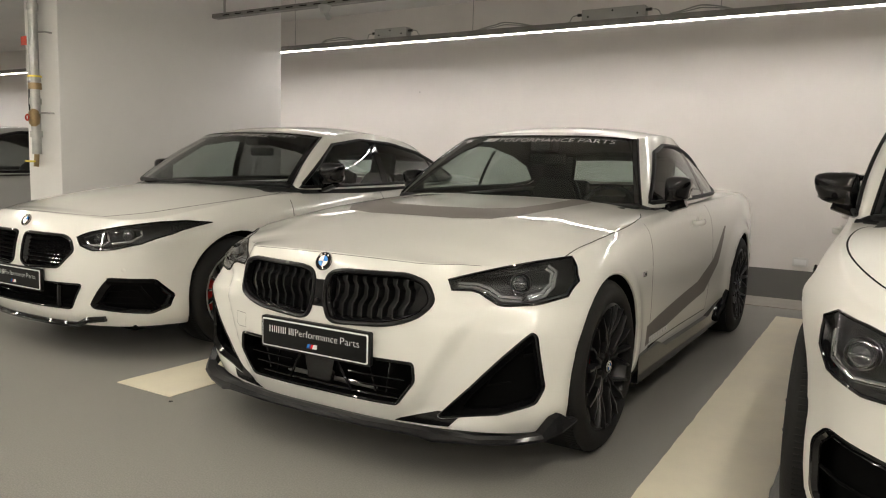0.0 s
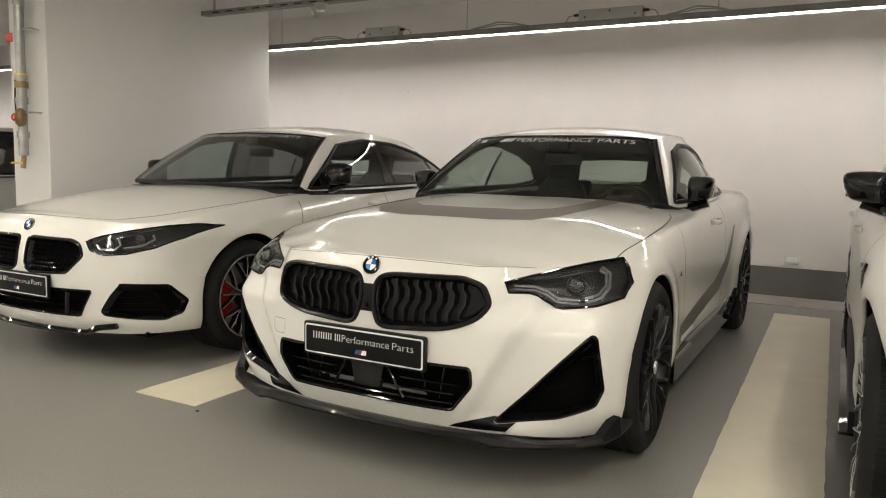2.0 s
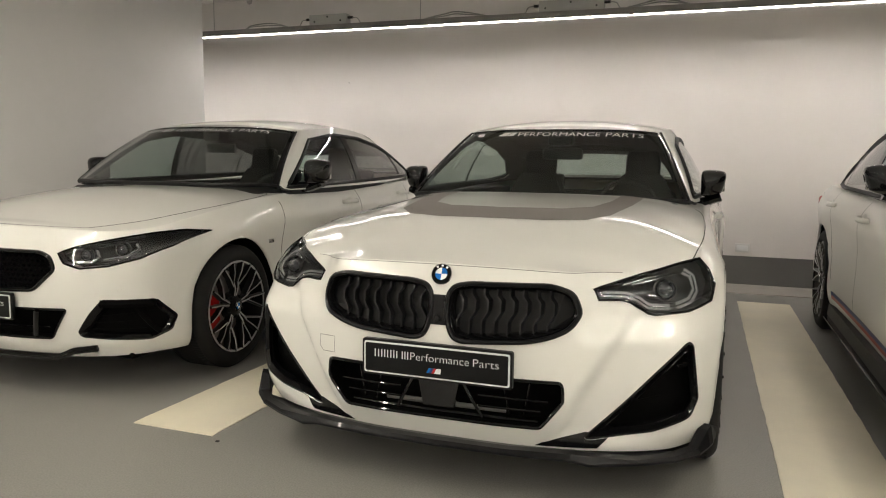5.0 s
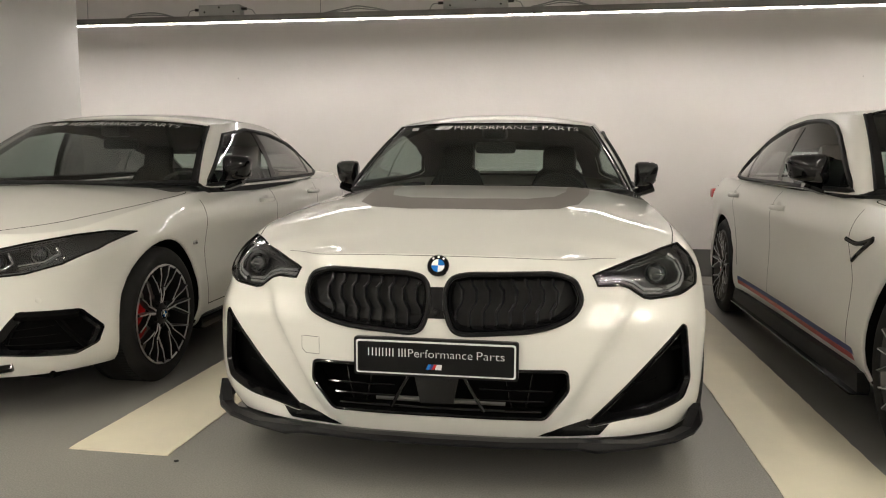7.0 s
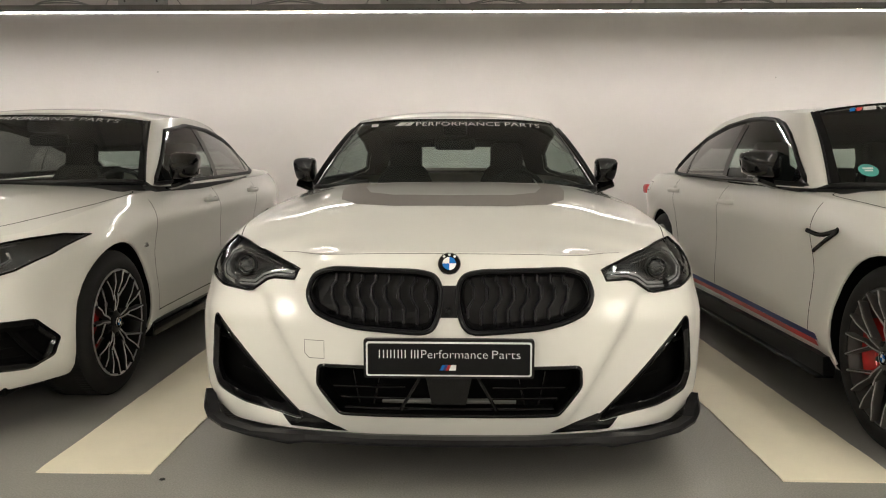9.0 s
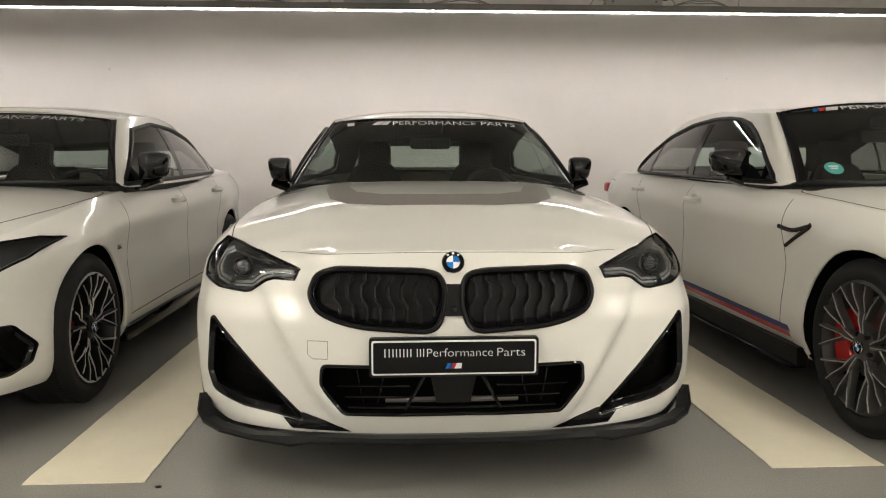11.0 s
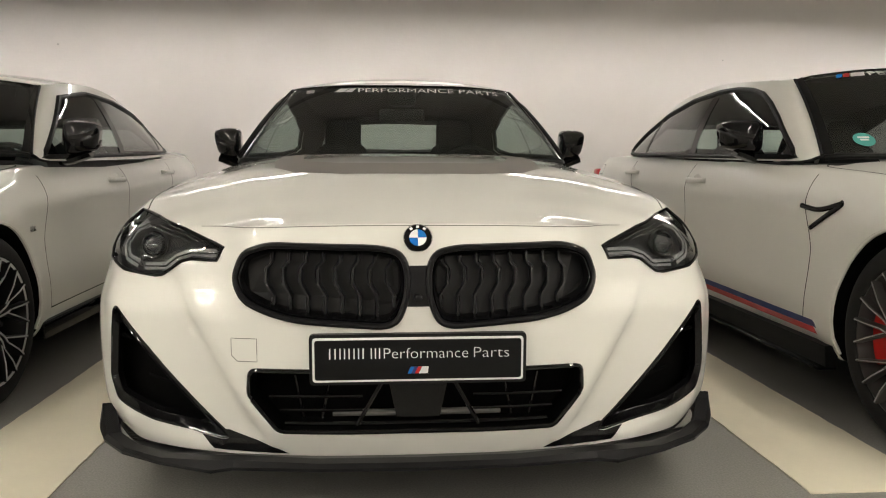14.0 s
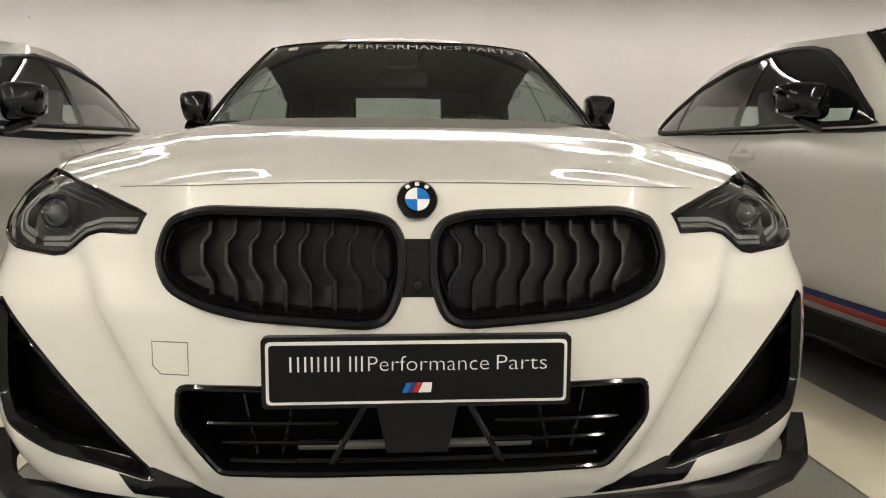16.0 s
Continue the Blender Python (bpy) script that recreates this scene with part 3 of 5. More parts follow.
def ribbon(pts, nrms, width, out=0.001):
    """A narrow strip lying on the skin along pts."""
    bm = bmesh.new()
    A, B = [], []
    for i, (p, n) in enumerate(zip(pts, nrms)):
        t = (pts[min(i + 1, len(pts) - 1)] - pts[max(i - 1, 0)]).normalized()
        s = t.cross(n).normalized() * width / 2
        A.append(bm.verts.new(p + s + n * out))
        B.append(bm.verts.new(p - s + n * out))
    for i in range(len(pts) - 1):
        bm.faces.new((A[i], A[i + 1], B[i + 1], B[i]))
    bmesh.ops.recalc_face_normals(bm, faces=bm.faces)
    return bm


def seam(shell, poly, way, width=0.006, s=1, mirror=True, out=0.0012):
    """Panel gaps along a polyline given in the plane that way names."""
    bms = []
    for m in ((1, -1) if mirror else (s,)):
        P, N = [], []
        for a, b in ([tuple(q) for q in spline(poly, 8)] if len(poly) > 4 and poly[0] != poly[-1] else dense(poly, 0.025, False)):
            if way == "top":
                hit = shell.cast((m * a, b, 3), (0, 0, -1))
            elif way == "front":
                hit = shell.cast((m * a, -2, b), (0, 1, 0))
            else:
                hit = shell.cast((m * 2, a, b), (-m, 0, 0))
            if hit:
                P.append(hit[0]), N.append(hit[1])
        if len(P) > 1:
            bms.append(ribbon(P, N, width, out))
    return bms


def film(shell, poly, way, out=0.0015, s=1):
    """A thin film cut from the skin inside poly and lifted off it."""
    src = bmesh.new()
    known = {v: src.verts.new(v.co) for v in shell.bm.verts}
    for f in shell.bm.faces:
        c = f.calc_center_median()
        if way == "side" and c.x * s < 0.5:
            continue
        if way == "front" and c.y > 1.0:
            continue
        if way == "top" and (f.normal.z < 0.3 or c.y > 1.9):
            continue
        src.faces.new([known[v] for v in f.verts])
    src.normal_update()
    a, b = {"side": (1, 2), "top": (0, 1), "front": (0, 2)}[way]
    piece = cut_out(src, poly, a, b, lambda f: True)
    src.free()
    piece.normal_update()
    for v in piece.verts:
        v.co += (Vector((s * out, 0, 0)) if way == "side" else Vector((0, 0, out)) if way == "top" else Vector((0, -out, 0)))
    return piece


def roundel(parent, at, n, r):
    """Round emblem: black ring and four quarters."""
    turn = n.to_track_quat("Y", "Z").to_matrix().to_4x4()
    m = Matrix.Translation(at) @ turn
    r = r * 0.88
    em = part("emblem", moved(capped(lathe([(r, 0.0), (r, 0.004), (r * 0.95, 0.007), (r * 0.64, 0.0055)], 40, "y")), m), M_GLOSS, parent, "round black-rimmed emblem")
    for k in range(4):
        bm = bmesh.new()
        c0 = bm.verts.new((0, 0.0085, 0))
        arc = [bm.verts.new((r * 0.6 * math.cos(math.pi / 2 * (k + j / 8)), 0.0085, r * 0.6 * math.sin(math.pi / 2 * (k + j / 8)))) for j in range(9)]
        for j in range(8):
            bm.faces.new((c0, arc[j], arc[j + 1]))
        part("quarter", moved(bm, m), M_BLUE if k % 2 else M_WHITE, em)
    part("rim", moved(lathe([(r * 0.99, 0.004), (r * 1.04, 0.005), (r * 1.0, 0.0085), (r * 0.96, 0.007)], 40, "y"), m), M_CHROME, em)
    for j in (-1, 0, 1):
        a = math.pi / 2 + j * 0.62
        bar = box(-r * 0.1, r * 0.1, 0.0075, 0.0085, -r * 0.09, r * 0.09)
        part("mark", moved(bar, m @ Matrix.Translation((r * 0.8 * math.cos(a), 0.0, r * 0.8 * math.sin(a))) @ Matrix.Rotation(math.pi / 2 - a, 4, "Y")), M_WHITE, em)
    return em


def wheel(parent, x, y, s, R, rim, style, label, brake=180):
    """Tyre, rim, spokes, brake disc and caliper; s is the outward side."""
    W = 0.245
    root = new("wheel")
    root.parent = parent
    root["label"] = label
    root.matrix_basis = pose(x, y, R)
    t = rim
    prof = [(t, -0.01), (t + 0.008, 0.0), (R - 0.045, 0.006), (R - 0.018, -0.008), (R - 0.004, -0.028), (R, -0.06), (R, -W + 0.06), (R - 0.018, -W + 0.008), (t, -W)]
    fine = [tuple(p) for p in spline(prof, 3)]
    part("tyre", lathe([(r, s * o) for r, o in fine], 72), M_RUBBER, root)
    groove = bmesh.new()
    for k in range(120):
        a = 2 * math.pi * k / 120
        for o0, o1 in ((-0.03, -0.075), (-0.17, -0.215)):
            b = box(min(s * o0, s * o1), max(s * o0, s * o1), -0.004, 0.004, R - 0.004, R + 0.0005)
            moved(b, Matrix.Rotation(a, 4, "X") @ Matrix.Shear("XY", 4, (0, 0)))
            me = bpy.data.meshes.new("tmp")
            b.to_mesh(me)
            b.free()
            groove.from_mesh(me)
            bpy.data.meshes.remove(me)
    part("tread", groove, M_BLACK, root, smooth=False)["kind"] = "stuff"
    main = {"black": M_RIM_BLACK, "two_tone": M_RIM_BLACK, "grey": M_RIM_GREY}[style]
    part("rim", lathe([(t - 0.012, s * o) if i in (1,) else (r, s * o) for i, (r, o) in enumerate([(t + 0.004, -0.012), (t, 0.0), (t - 0.01, -0.004), (t - 0.02, -0.03), (t - 0.035, -0.12), (t - 0.02, -W + 0.01)])], 64), main, root)
    if style == "two_tone":
        part("rim_edge", lathe([(t - 0.001, s * -0.002), (t - 0.002, s * 0.003), (t - 0.012, s * 0.0)], 64), M_RIM_BRIGHT, root, "bright machined rim edge")
    pairs = {"black": 5, "two_tone": 5, "grey": 5}[style]

    def bar(a0, r0, a1, r1, w0, w1, o0, o1, d, material, name="spoke"):
        """A tapered spoke from angle a0 at radius r0 to a1 at r1."""
        bm = bmesh.new()
        p0 = Vector((0, math.cos(a0) * r0, math.sin(a0) * r0))
        p1 = Vector((0, math.cos(a1) * r1, math.sin(a1) * r1))
        tdir = (p1 - p0).normalized()
        c = Vector((1, 0, 0)).cross(tdir)
        rows = []
        for q, w, o in ((p0, w0, o0), (p0.lerp(p1, 0.55), (w0 + w1) / 2, (o0 * 0.45 + o1 * 0.55) + 0.006), (p1, w1, o1)):
            rows.append([bm.verts.new(q + c * (w * k) + Vector((s * (o + h + 0.02), 0, 0))) for k, h in ((-0.5, -d), (-0.5, -0.005), (-0.32, 0.0), (0.32, 0.0), (0.5, -0.005), (0.5, -d))])
        for A, B in zip(rows, rows[1:]):
            for k in range(6):
                bm.faces.new((A[k], A[(k + 1) % 6], B[(k + 1) % 6], B[k]))
        bm.faces.new(rows[0]), bm.faces.new(rows[-1][::-1])
        bmesh.ops.recalc_face_normals(bm, faces=bm.faces)
        part(name, bm, material, root)

    for k in range(pairs):
        a = 2 * math.pi * (k + 0.25) / pairs
        face = 0.6 if style == "two_tone" else 0.42
        for d in (-1, 1):
            legs = [(a + d * 0.12, 0.05, a + d * 0.13, t * 0.55, 0.02, 0.014, -0.035, -0.028), (a + d * 0.13, t * 0.53, a + d * 0.17, t - 0.008, 0.014, 0.012, -0.028, -0.008),
                    (a + d * 0.14, t * 0.4, a + d * 0.5, t - 0.008, 0.013, 0.011, -0.032, -0.01)]
            for a0, r0, a1, r1, w0, w1, o0, o1 in legs:
                bar(a0, r0, a1, r1, w0, w1, o0, o1, 0.032, main)
                if style != "black":
                    bar(a0, r0 + 0.006, a1, r1 - 0.004, w0 * face, w1 * face, o0 + 0.0025, o1 + 0.0025, 0.004, M_RIM_BRIGHT, "machined_face")
    part("hub", capped(lathe([(0.075, s * -0.06), (0.07, s * -0.025), (0.05, s * -0.012), (0.036, s * -0.008)], 32)), main, root)
    for k in range(5):
        a = 2 * math.pi * (k + 0.75) / 5
        part("wheel_bolt", moved(capped(lathe([(0.011, s * -0.03), (0.011, s * -0.01), (0.008, s * -0.006)], 10)), Matrix.Translation((0, 0.056 * math.cos(a), 0.056 * math.sin(a)))), M_BLACK, root)
    roundel(root, Vector((s * -0.006, 0, 0)), Vector((s, 0, 0)), 0.03)
    part("brake_disc", capped(lathe([(0.07, s * -0.11), (t * 0.76, s * -0.11), (t * 0.76, s * -0.14), (0.07, s * -0.14)], 48)), M_DISC, root)
    cal = bmesh.new()
    arc = []
    for k in range(9):
        a = math.radians(brake - 32 + 8 * k)
        for rr, oo in ((t * 0.44, -0.038), (t * 0.84, -0.038), (t * 0.84, -0.15), (t * 0.44, -0.15)):
            arc.append(cal.verts.new((s * oo, rr * math.cos(a) * 1.0, rr * math.sin(a))))
    for k in range(8):
        for j in range(4):
            cal.faces.new((arc[4 * k + j], arc[4 * k + (j + 1) % 4], arc[4 * k + 4 + (j + 1) % 4], arc[4 * k + 4 + j]))
    cal.faces.new(arc[:4]), cal.faces.new(arc[-4:][::-1])
    bmesh.ops.recalc_face_normals(cal, faces=cal.faces)
    bmesh.ops.bevel(cal, geom=cal.edges[:], offset=0.006, segments=1, affect="EDGES")
    part("brake_caliper", cal, M_RED, root, "red lacquered caliper")
    return root


def greenhouse(car, base, top, k_ws, roof_crown, windows, paint, shell, posts, privacy_from, bulge=0.025):
    """Pillars, roof and glass above the belt line."""
    B, T = spline(base, 6), spline(top, 6)
    rows = 12
    n = len(B)
    bm = bmesh.new()
    glass_cols = k_ws * 6
    R, L = [], []
    for i in range(n):
        b, t = Vector(B[i]), Vector(T[i])
        col = []
        for k in range(rows + 1):
            f = k / rows
            p = b.lerp(t, f)
            side = min(1.0, max(0.0, (i - glass_cols) / 8))
            w = 4 * f * (1 - f)
            p.x += bulge * w * side * (p.x / 0.7)
            p.z += 0.012 * w * (1 - side)
            p.y -= 0.014 * w * (1 - side)
            col.append(p)
        R.append([bm.verts.new(p) for p in col])
        L.append(R[-1] if i in (0, n - 1) else [bm.verts.new((-p.x, p.y, p.z)) for p in col])
    Rc, Lc = [[v.co.copy() for v in c] for c in R], [[v.co.copy() for v in c] for c in L]
    screen_faces, rear_faces = [], []
    for i in range(n - 1):
        for k in range(rows):
            f1 = bm.faces.new((R[i][k], R[i + 1][k], R[i + 1][k + 1], R[i][k + 1]))
            f2 = bm.faces.new((L[i][k], L[i][k + 1], L[i + 1][k + 1], L[i + 1][k]))
            if i < glass_cols:
                screen_faces += [f1, f2]
            if i >= n - 9 and 0 < k < rows - 1:
                rear_faces += [f1, f2]
    m, prev = 16, None
    y0, y1 = T[0][1], T[-1][1]
    for i in range(n):
        a, b2 = R[i][-1], L[i][-1]
        row = [a] * (m + 1) if i in (0, n - 1) else [a]
        if len(row) == 1:
            for k in range(1, m):
                s = math.cos(math.pi * k / m)
                q = min(1.0, max(0.0, (a.co.y - y0) / 0.16))
                row.append(bm.verts.new((a.co.x * s, a.co.y, a.co.z + roof_crown * q * (1 - abs(s) ** 2.2))))
            row.append(b2)
        if prev:
            for k in range(m):
                qd = []
                for v in (prev[k], row[k], row[k + 1], prev[k + 1]):
                    if v not in qd:
                        qd.append(v)
                if len(qd) > 2:
                    bm.faces.new(qd)
        prev = row
    bmesh.ops.recalc_face_normals(bm, faces=bm.faces)

    def lift(faces):
        piece = bmesh.new()
        known = {}
        for f in faces:
            vs = []
            for v in f.verts:
                if v not in known:
                    known[v] = piece.verts.new(v.co)
                vs.append(known[v])
            piece.faces.new(vs)
        return piece

    ws = part("windscreen", lift(screen_faces), M_GLASS, car, "tinted windscreen")
    rw = part("rear_window", lift(rear_faces), M_SIDEGLASS, car, "tinted rear window")
    bmesh.ops.delete(bm, geom=list(set(screen_faces + rear_faces)), context="FACES")
    # black sealing border of the windscreen
    for cols, s in ((Rc, 1), (Lc, -1)):
        bt = bmesh.new()
        strip = [[bt.verts.new(cols[c][k] + Vector((s * 0.001, -0.002, 0.003))) for c in range(glass_cols - 3, glass_cols + 1)] for k in range(rows + 1)]
        for A, B2 in zip(strip, strip[1:]):
            for c in range(3):
                bt.faces.new((A[c], A[c + 1], B2[c + 1], B2[c]))
        part("screen_border", bt, M_GLOSS, car, "black printed edge of the windscreen")
        part("screen_seal", tube([cols[glass_cols][k] + Vector((0, -0.003, 0.002)) for k in range(rows + 1)], 0.007, n=6), M_BLACK, car)
    header = [Lc[i][-1] for i in range(glass_cols - 1, 0, -1)] + [Rc[i][-1] for i in range(glass_cols)]
    part("screen_header", tube([p + Vector((0, -0.006, -0.008)) for p in header], 0.007, n=6), M_GLOSS, car, "black upper edge of the windscreen")
    foot = [Lc[i][0] for i in range(glass_cols - 1, 0, -1)] + [Rc[i][0] for i in range(glass_cols)]
    part("wiper_cowl", tube([p + Vector((0, 0.004, -0.012)) for p in foot], 0.014, n=8), M_BLACK, car, "black cowl under the windscreen")
    # side windows
    bm.normal_update()
    for s in (1, -1):
        piece = cut_out(bm, windows, 1, 2, lambda f: f.normal.x * s > 0.3)
        piece.normal_update()
        front_poly = [(-9, -9), (privacy_from, -9), (privacy_from, 9), (-9, 9)]
        first = cut_out(piece, front_poly, 1, 2, lambda f: True)
        wy, wz = windows[0]
        sail = cut_out(first, [(wy - 0.1, wz - 0.1), (wy + 0.16, wz - 0.1), (wy + 0.13, wz + 0.1), (wy - 0.1, wz + 0.2)], 1, 2, lambda f: True)
        if len(sail.faces):
            part("sail_panel", sail, M_GLOSS, car, "gloss black mirror triangle")
        if len(first.faces):
            part("side_window", first, M_SIDEGLASS, car, "tinted front side window")
        if len(piece.faces):
            part("side_window", piece, M_DARKGLASS, car, "dark tinted rear side window")
    # trim round the windows and posts on the glass
    src = Shell(None)
    for col in (Rc, Lc):
        for i in range(glass_cols, n - 1):
            for k in range(rows):
                a, b2, c, d = col[i][k], col[i + 1][k], col[i + 1][k + 1], col[i][k + 1]
                src.bm.faces.new([src.bm.verts.new(p) for p in (a, b2, c, d)])
    src.refresh()
    for s in (1, -1):
        pts = [src.side(y, z, s, 0.002) for y, z in dense(windows, 0.04)]
        part("window_trim", tube(pts, 0.013, True, 6), M_BLACK, car, "gloss black window surround")
        for ya, yb, w in posts:
            zs = [windows[0][1] + (1.4 - windows[0][1]) * k / 14 for k in range(15)]
            P = []
            for z in zs:
                y = ya + (yb - ya) * (z - zs[0]) / (zs[-1] - zs[0])
                if inside(y, z, windows):
                    P.append(src.side(y, z, s, 0.0))
            if len(P) > 1:
                part("pillar_trim", ribbon(P, [Vector((s, 0, 0.2)).normalized()] * len(P), w, 0.004), M_GLOSS, car)
    src.bm.free()
    bm.normal_update()
    lining = bm.copy()
    for v, w in zip(lining.verts, bm.verts):
        v.co = w.co - w.normal * 0.02
    part("headliner", lining, M_DASH, car, "dark roof and pillar lining")
    part("roof", bm, paint, car, "white painted roof and pillars", angle=40)
    half = [(Vector(B[i]), Vector(T[i])) for i in range(glass_cols)]

    def screen(x, f, out=0.0):
        pts = []
        w = 4 * f * (1 - f)
        for b, t in half:
            p = b.lerp(t, f)
            pts.append((p.x, p.y - 0.014 * w, p.z + 0.012 * w))
        ax = abs(x)
        y = float(np.interp(ax, [p[0] for p in pts], [p[1] for p in pts]))
        z = float(np.interp(ax, [p[0] for p in pts], [p[2] for p in pts]))
        return Vector((x, y - out * 0.6, z + out * 0.8))

    return screen


def seat(car, x, y, z, back=True):
    """A front seat with its backrest and headrest."""
    st = new("seat")
    st.parent = car
    st["label"] = "dark upholstered seat"
    part("cushion", box(x - 0.25, x + 0.25, y - 0.3, y + 0.25, z - 0.02, z + 0.15, 0.05), M_SEAT, st)
    b = prism(rounded([(-0.25, 0), (0.25, 0), (0.26, 0.35), (0.2, 0.52), (0.13, 0.66), (-0.13, 0.66), (-0.2, 0.52), (-0.26, 0.35)], 0.08, 4), -0.06, 0.06)
    bmesh.ops.bevel(b, geom=[e for e in b.edges if e.calc_face_angle(0) > 1.2], offset=0.03, segments=2, affect="EDGES")
    part("backrest", moved(b, pose(x, y + 0.26, z + 0.08, -18, 0, 0)), M_SEAT, st)
    h = box(-0.12, 0.12, -0.045, 0.045, -0.03, 0.19, 0.045)
    part("headrest", moved(h, pose(x, y + 0.46, z + 0.68, -14, 0, 0)), M_SEAT, st)


def cabin(car, spec):
    """Dark floor, dashboard, wheel, seats, rear bench and inner mirror."""
    yd, y2, w, zt = spec["dash_y"], spec["rear_y"], spec["cabin_w"], spec["roof_z"]
    part("cabin_floor", box(-w, w, yd - 0.1, y2 + 0.4, 0.28, 0.34), M_DASH, car, smooth=False)
    d = box(-w - 0.04, w + 0.04, yd - 0.3, yd + 0.25, 0.6, 0.945, 0.05)
    part("dashboard", d, M_DASH, car, "black dashboard")
    for s in (1, -1):
        part("door_card", box(min(s * w, s * (w + 0.09)), max(s * w, s * (w + 0.09)), yd, y2 + 0.3, 0.3, 0.95, 0.01), M_DASH, car)
    part("steering_wheel", moved(lathe([(0.175, -0.014), (0.19, 0.0), (0.175, 0.014), (0.16, 0.0), (0.175, -0.014)], 32, "y"), pose(0.37, yd + 0.42, 0.87, -24, 0, 0)), M_DASH, car)
    seat(car, 0.37, yd + 0.98, 0.36)
    seat(car, -0.37, yd + 0.98, 0.36)
    bench = new("rear_bench")
    bench.parent = car
    part("cushion", box(-0.6, 0.6, y2 - 0.35, y2 + 0.1, 0.4, 0.58, 0.05), M_SEAT, bench)
    part("backrest", moved(box(-0.6, 0.6, -0.07, 0.07, 0, 0.46, 0.05), pose(0, y2 + 0.12, 0.5, -22, 0, 0)), M_SEAT, bench)
    for x in (-0.36, 0.36):
        part("headrest", moved(box(-0.12, 0.12, -0.04, 0.04, 0, 0.12, 0.035), pose(x, y2 + 0.28, 0.93, -12, 0, 0)), M_SEAT, bench)
    my = spec["mirror_y"]
    part("inner_mirror", box(-0.12, 0.12, my, my + 0.03, zt - 0.2, zt - 0.13, 0.02), M_BLACK, car)
    part("sensor_housing", box(-0.07, 0.07, my - 0.1, my + 0.03, zt - 0.12, zt - 0.05, 0.02), M_BLACK, car)


def wing_mirror(car, at, s, wing, wide=0.5, tall=0.84):
    """Gloss black mirror cap on its foot."""
    mr = new("wing_mirror")
    mr.parent = car
    mr["label"] = "gloss black wing mirror"
    x, y, z = at
    prof = [(0.0, 0.06, 0.06), (0.02, 0.082, 0.09), (0.09, 0.086, 0.1), (0.16, 0.082, 0.09), (0.205, 0.07, 0.07), (0.225, 0.045, 0.045)]
    bm = bmesh.new()
    rings = []
    for o, h, d in [tuple(p) for p in spline(prof, 3)]:
        o, h = o * wide, h * tall
        ring = []
        for k in range(24):
            a = 2 * math.pi * k / 24
            ca, sa = math.cos(a), math.sin(a)
            px = math.copysign(abs(ca) ** 0.55, ca) * d
            pz = math.copysign(abs(sa) ** 0.5, sa) * h
            if px > 0:
                px *= 0.3
            lean = (0.22 if wing else 0.16) * (pz + h) * o / (0.225 * wide)
            ring.append(bm.verts.new((x + s * (o - 0.02 + lean - 0.02), y + px + o * 0.14, z + pz + 0.068 + (pz < 0) * o * 0.1)))
        rings.append(ring)
    for A, B2 in zip(rings, rings[1:]):
        for k in range(24):
            bm.faces.new((A[k], A[(k + 1) % 24], B2[(k + 1) % 24], B2[k]))
    if wing:
        part("upper_strut", tube([(x + s * 0.1, y - 0.03, z + 0.118), (x + s * 0.01, y - 0.03, z + 0.125), (x - s * 0.06, y - 0.01, z + 0.12)], 0.014, n=8, flat=1.6), M_GLOSS, mr)
    capped(bm)
    part("cap", bm, M_GLOSS, mr, angle=50)
    part("mirror_glass", box(min(x, x + s * (0.2 * wide - 0.02)), max(x, x + s * (0.2 * wide - 0.02)), y + 0.03, y + 0.04, z + 0.025, z + 0.115, 0.006), M_CHROME, mr)
    f = tube([(x - s * 0.11, y - 0.01, z - 0.045), (x - s * 0.02, y - 0.01, z - 0.03), (x + s * 0.06, y - 0.005, z + 0.0)], 0.026, n=8, flat=1.5)
    part("foot", f, M_GLOSS, mr)
    return mr


def handle(car, shell, y, z, s, paint):
    """A door handle over a shallow scoop."""
    h = new("door_handle")
    h.parent = car
    p, n = shell.cast((s * 2, y, z), (-s, 0, 0))
    scoop = moved(capped(lathe([(0.055, 0.0), (0.05, 0.0015), (0.035, 0.0008)], 24, "x")), Matrix.Translation(p) @ Matrix.Diagonal((1, 1, 0.62, 1)))
    part("scoop", scoop, paint, h)
    pts = [p + Vector((s * o, dy, 0)) for dy, o in ((-0.105, 0.0), (-0.09, 0.022), (-0.03, 0.034), (0.04, 0.034), (0.09, 0.022), (0.105, 0.0))]
    part("grip", tube([tuple(q) for q in spline([tuple(q) for q in pts], 3)], 0.015, n=10, flat=0.6), paint, h)


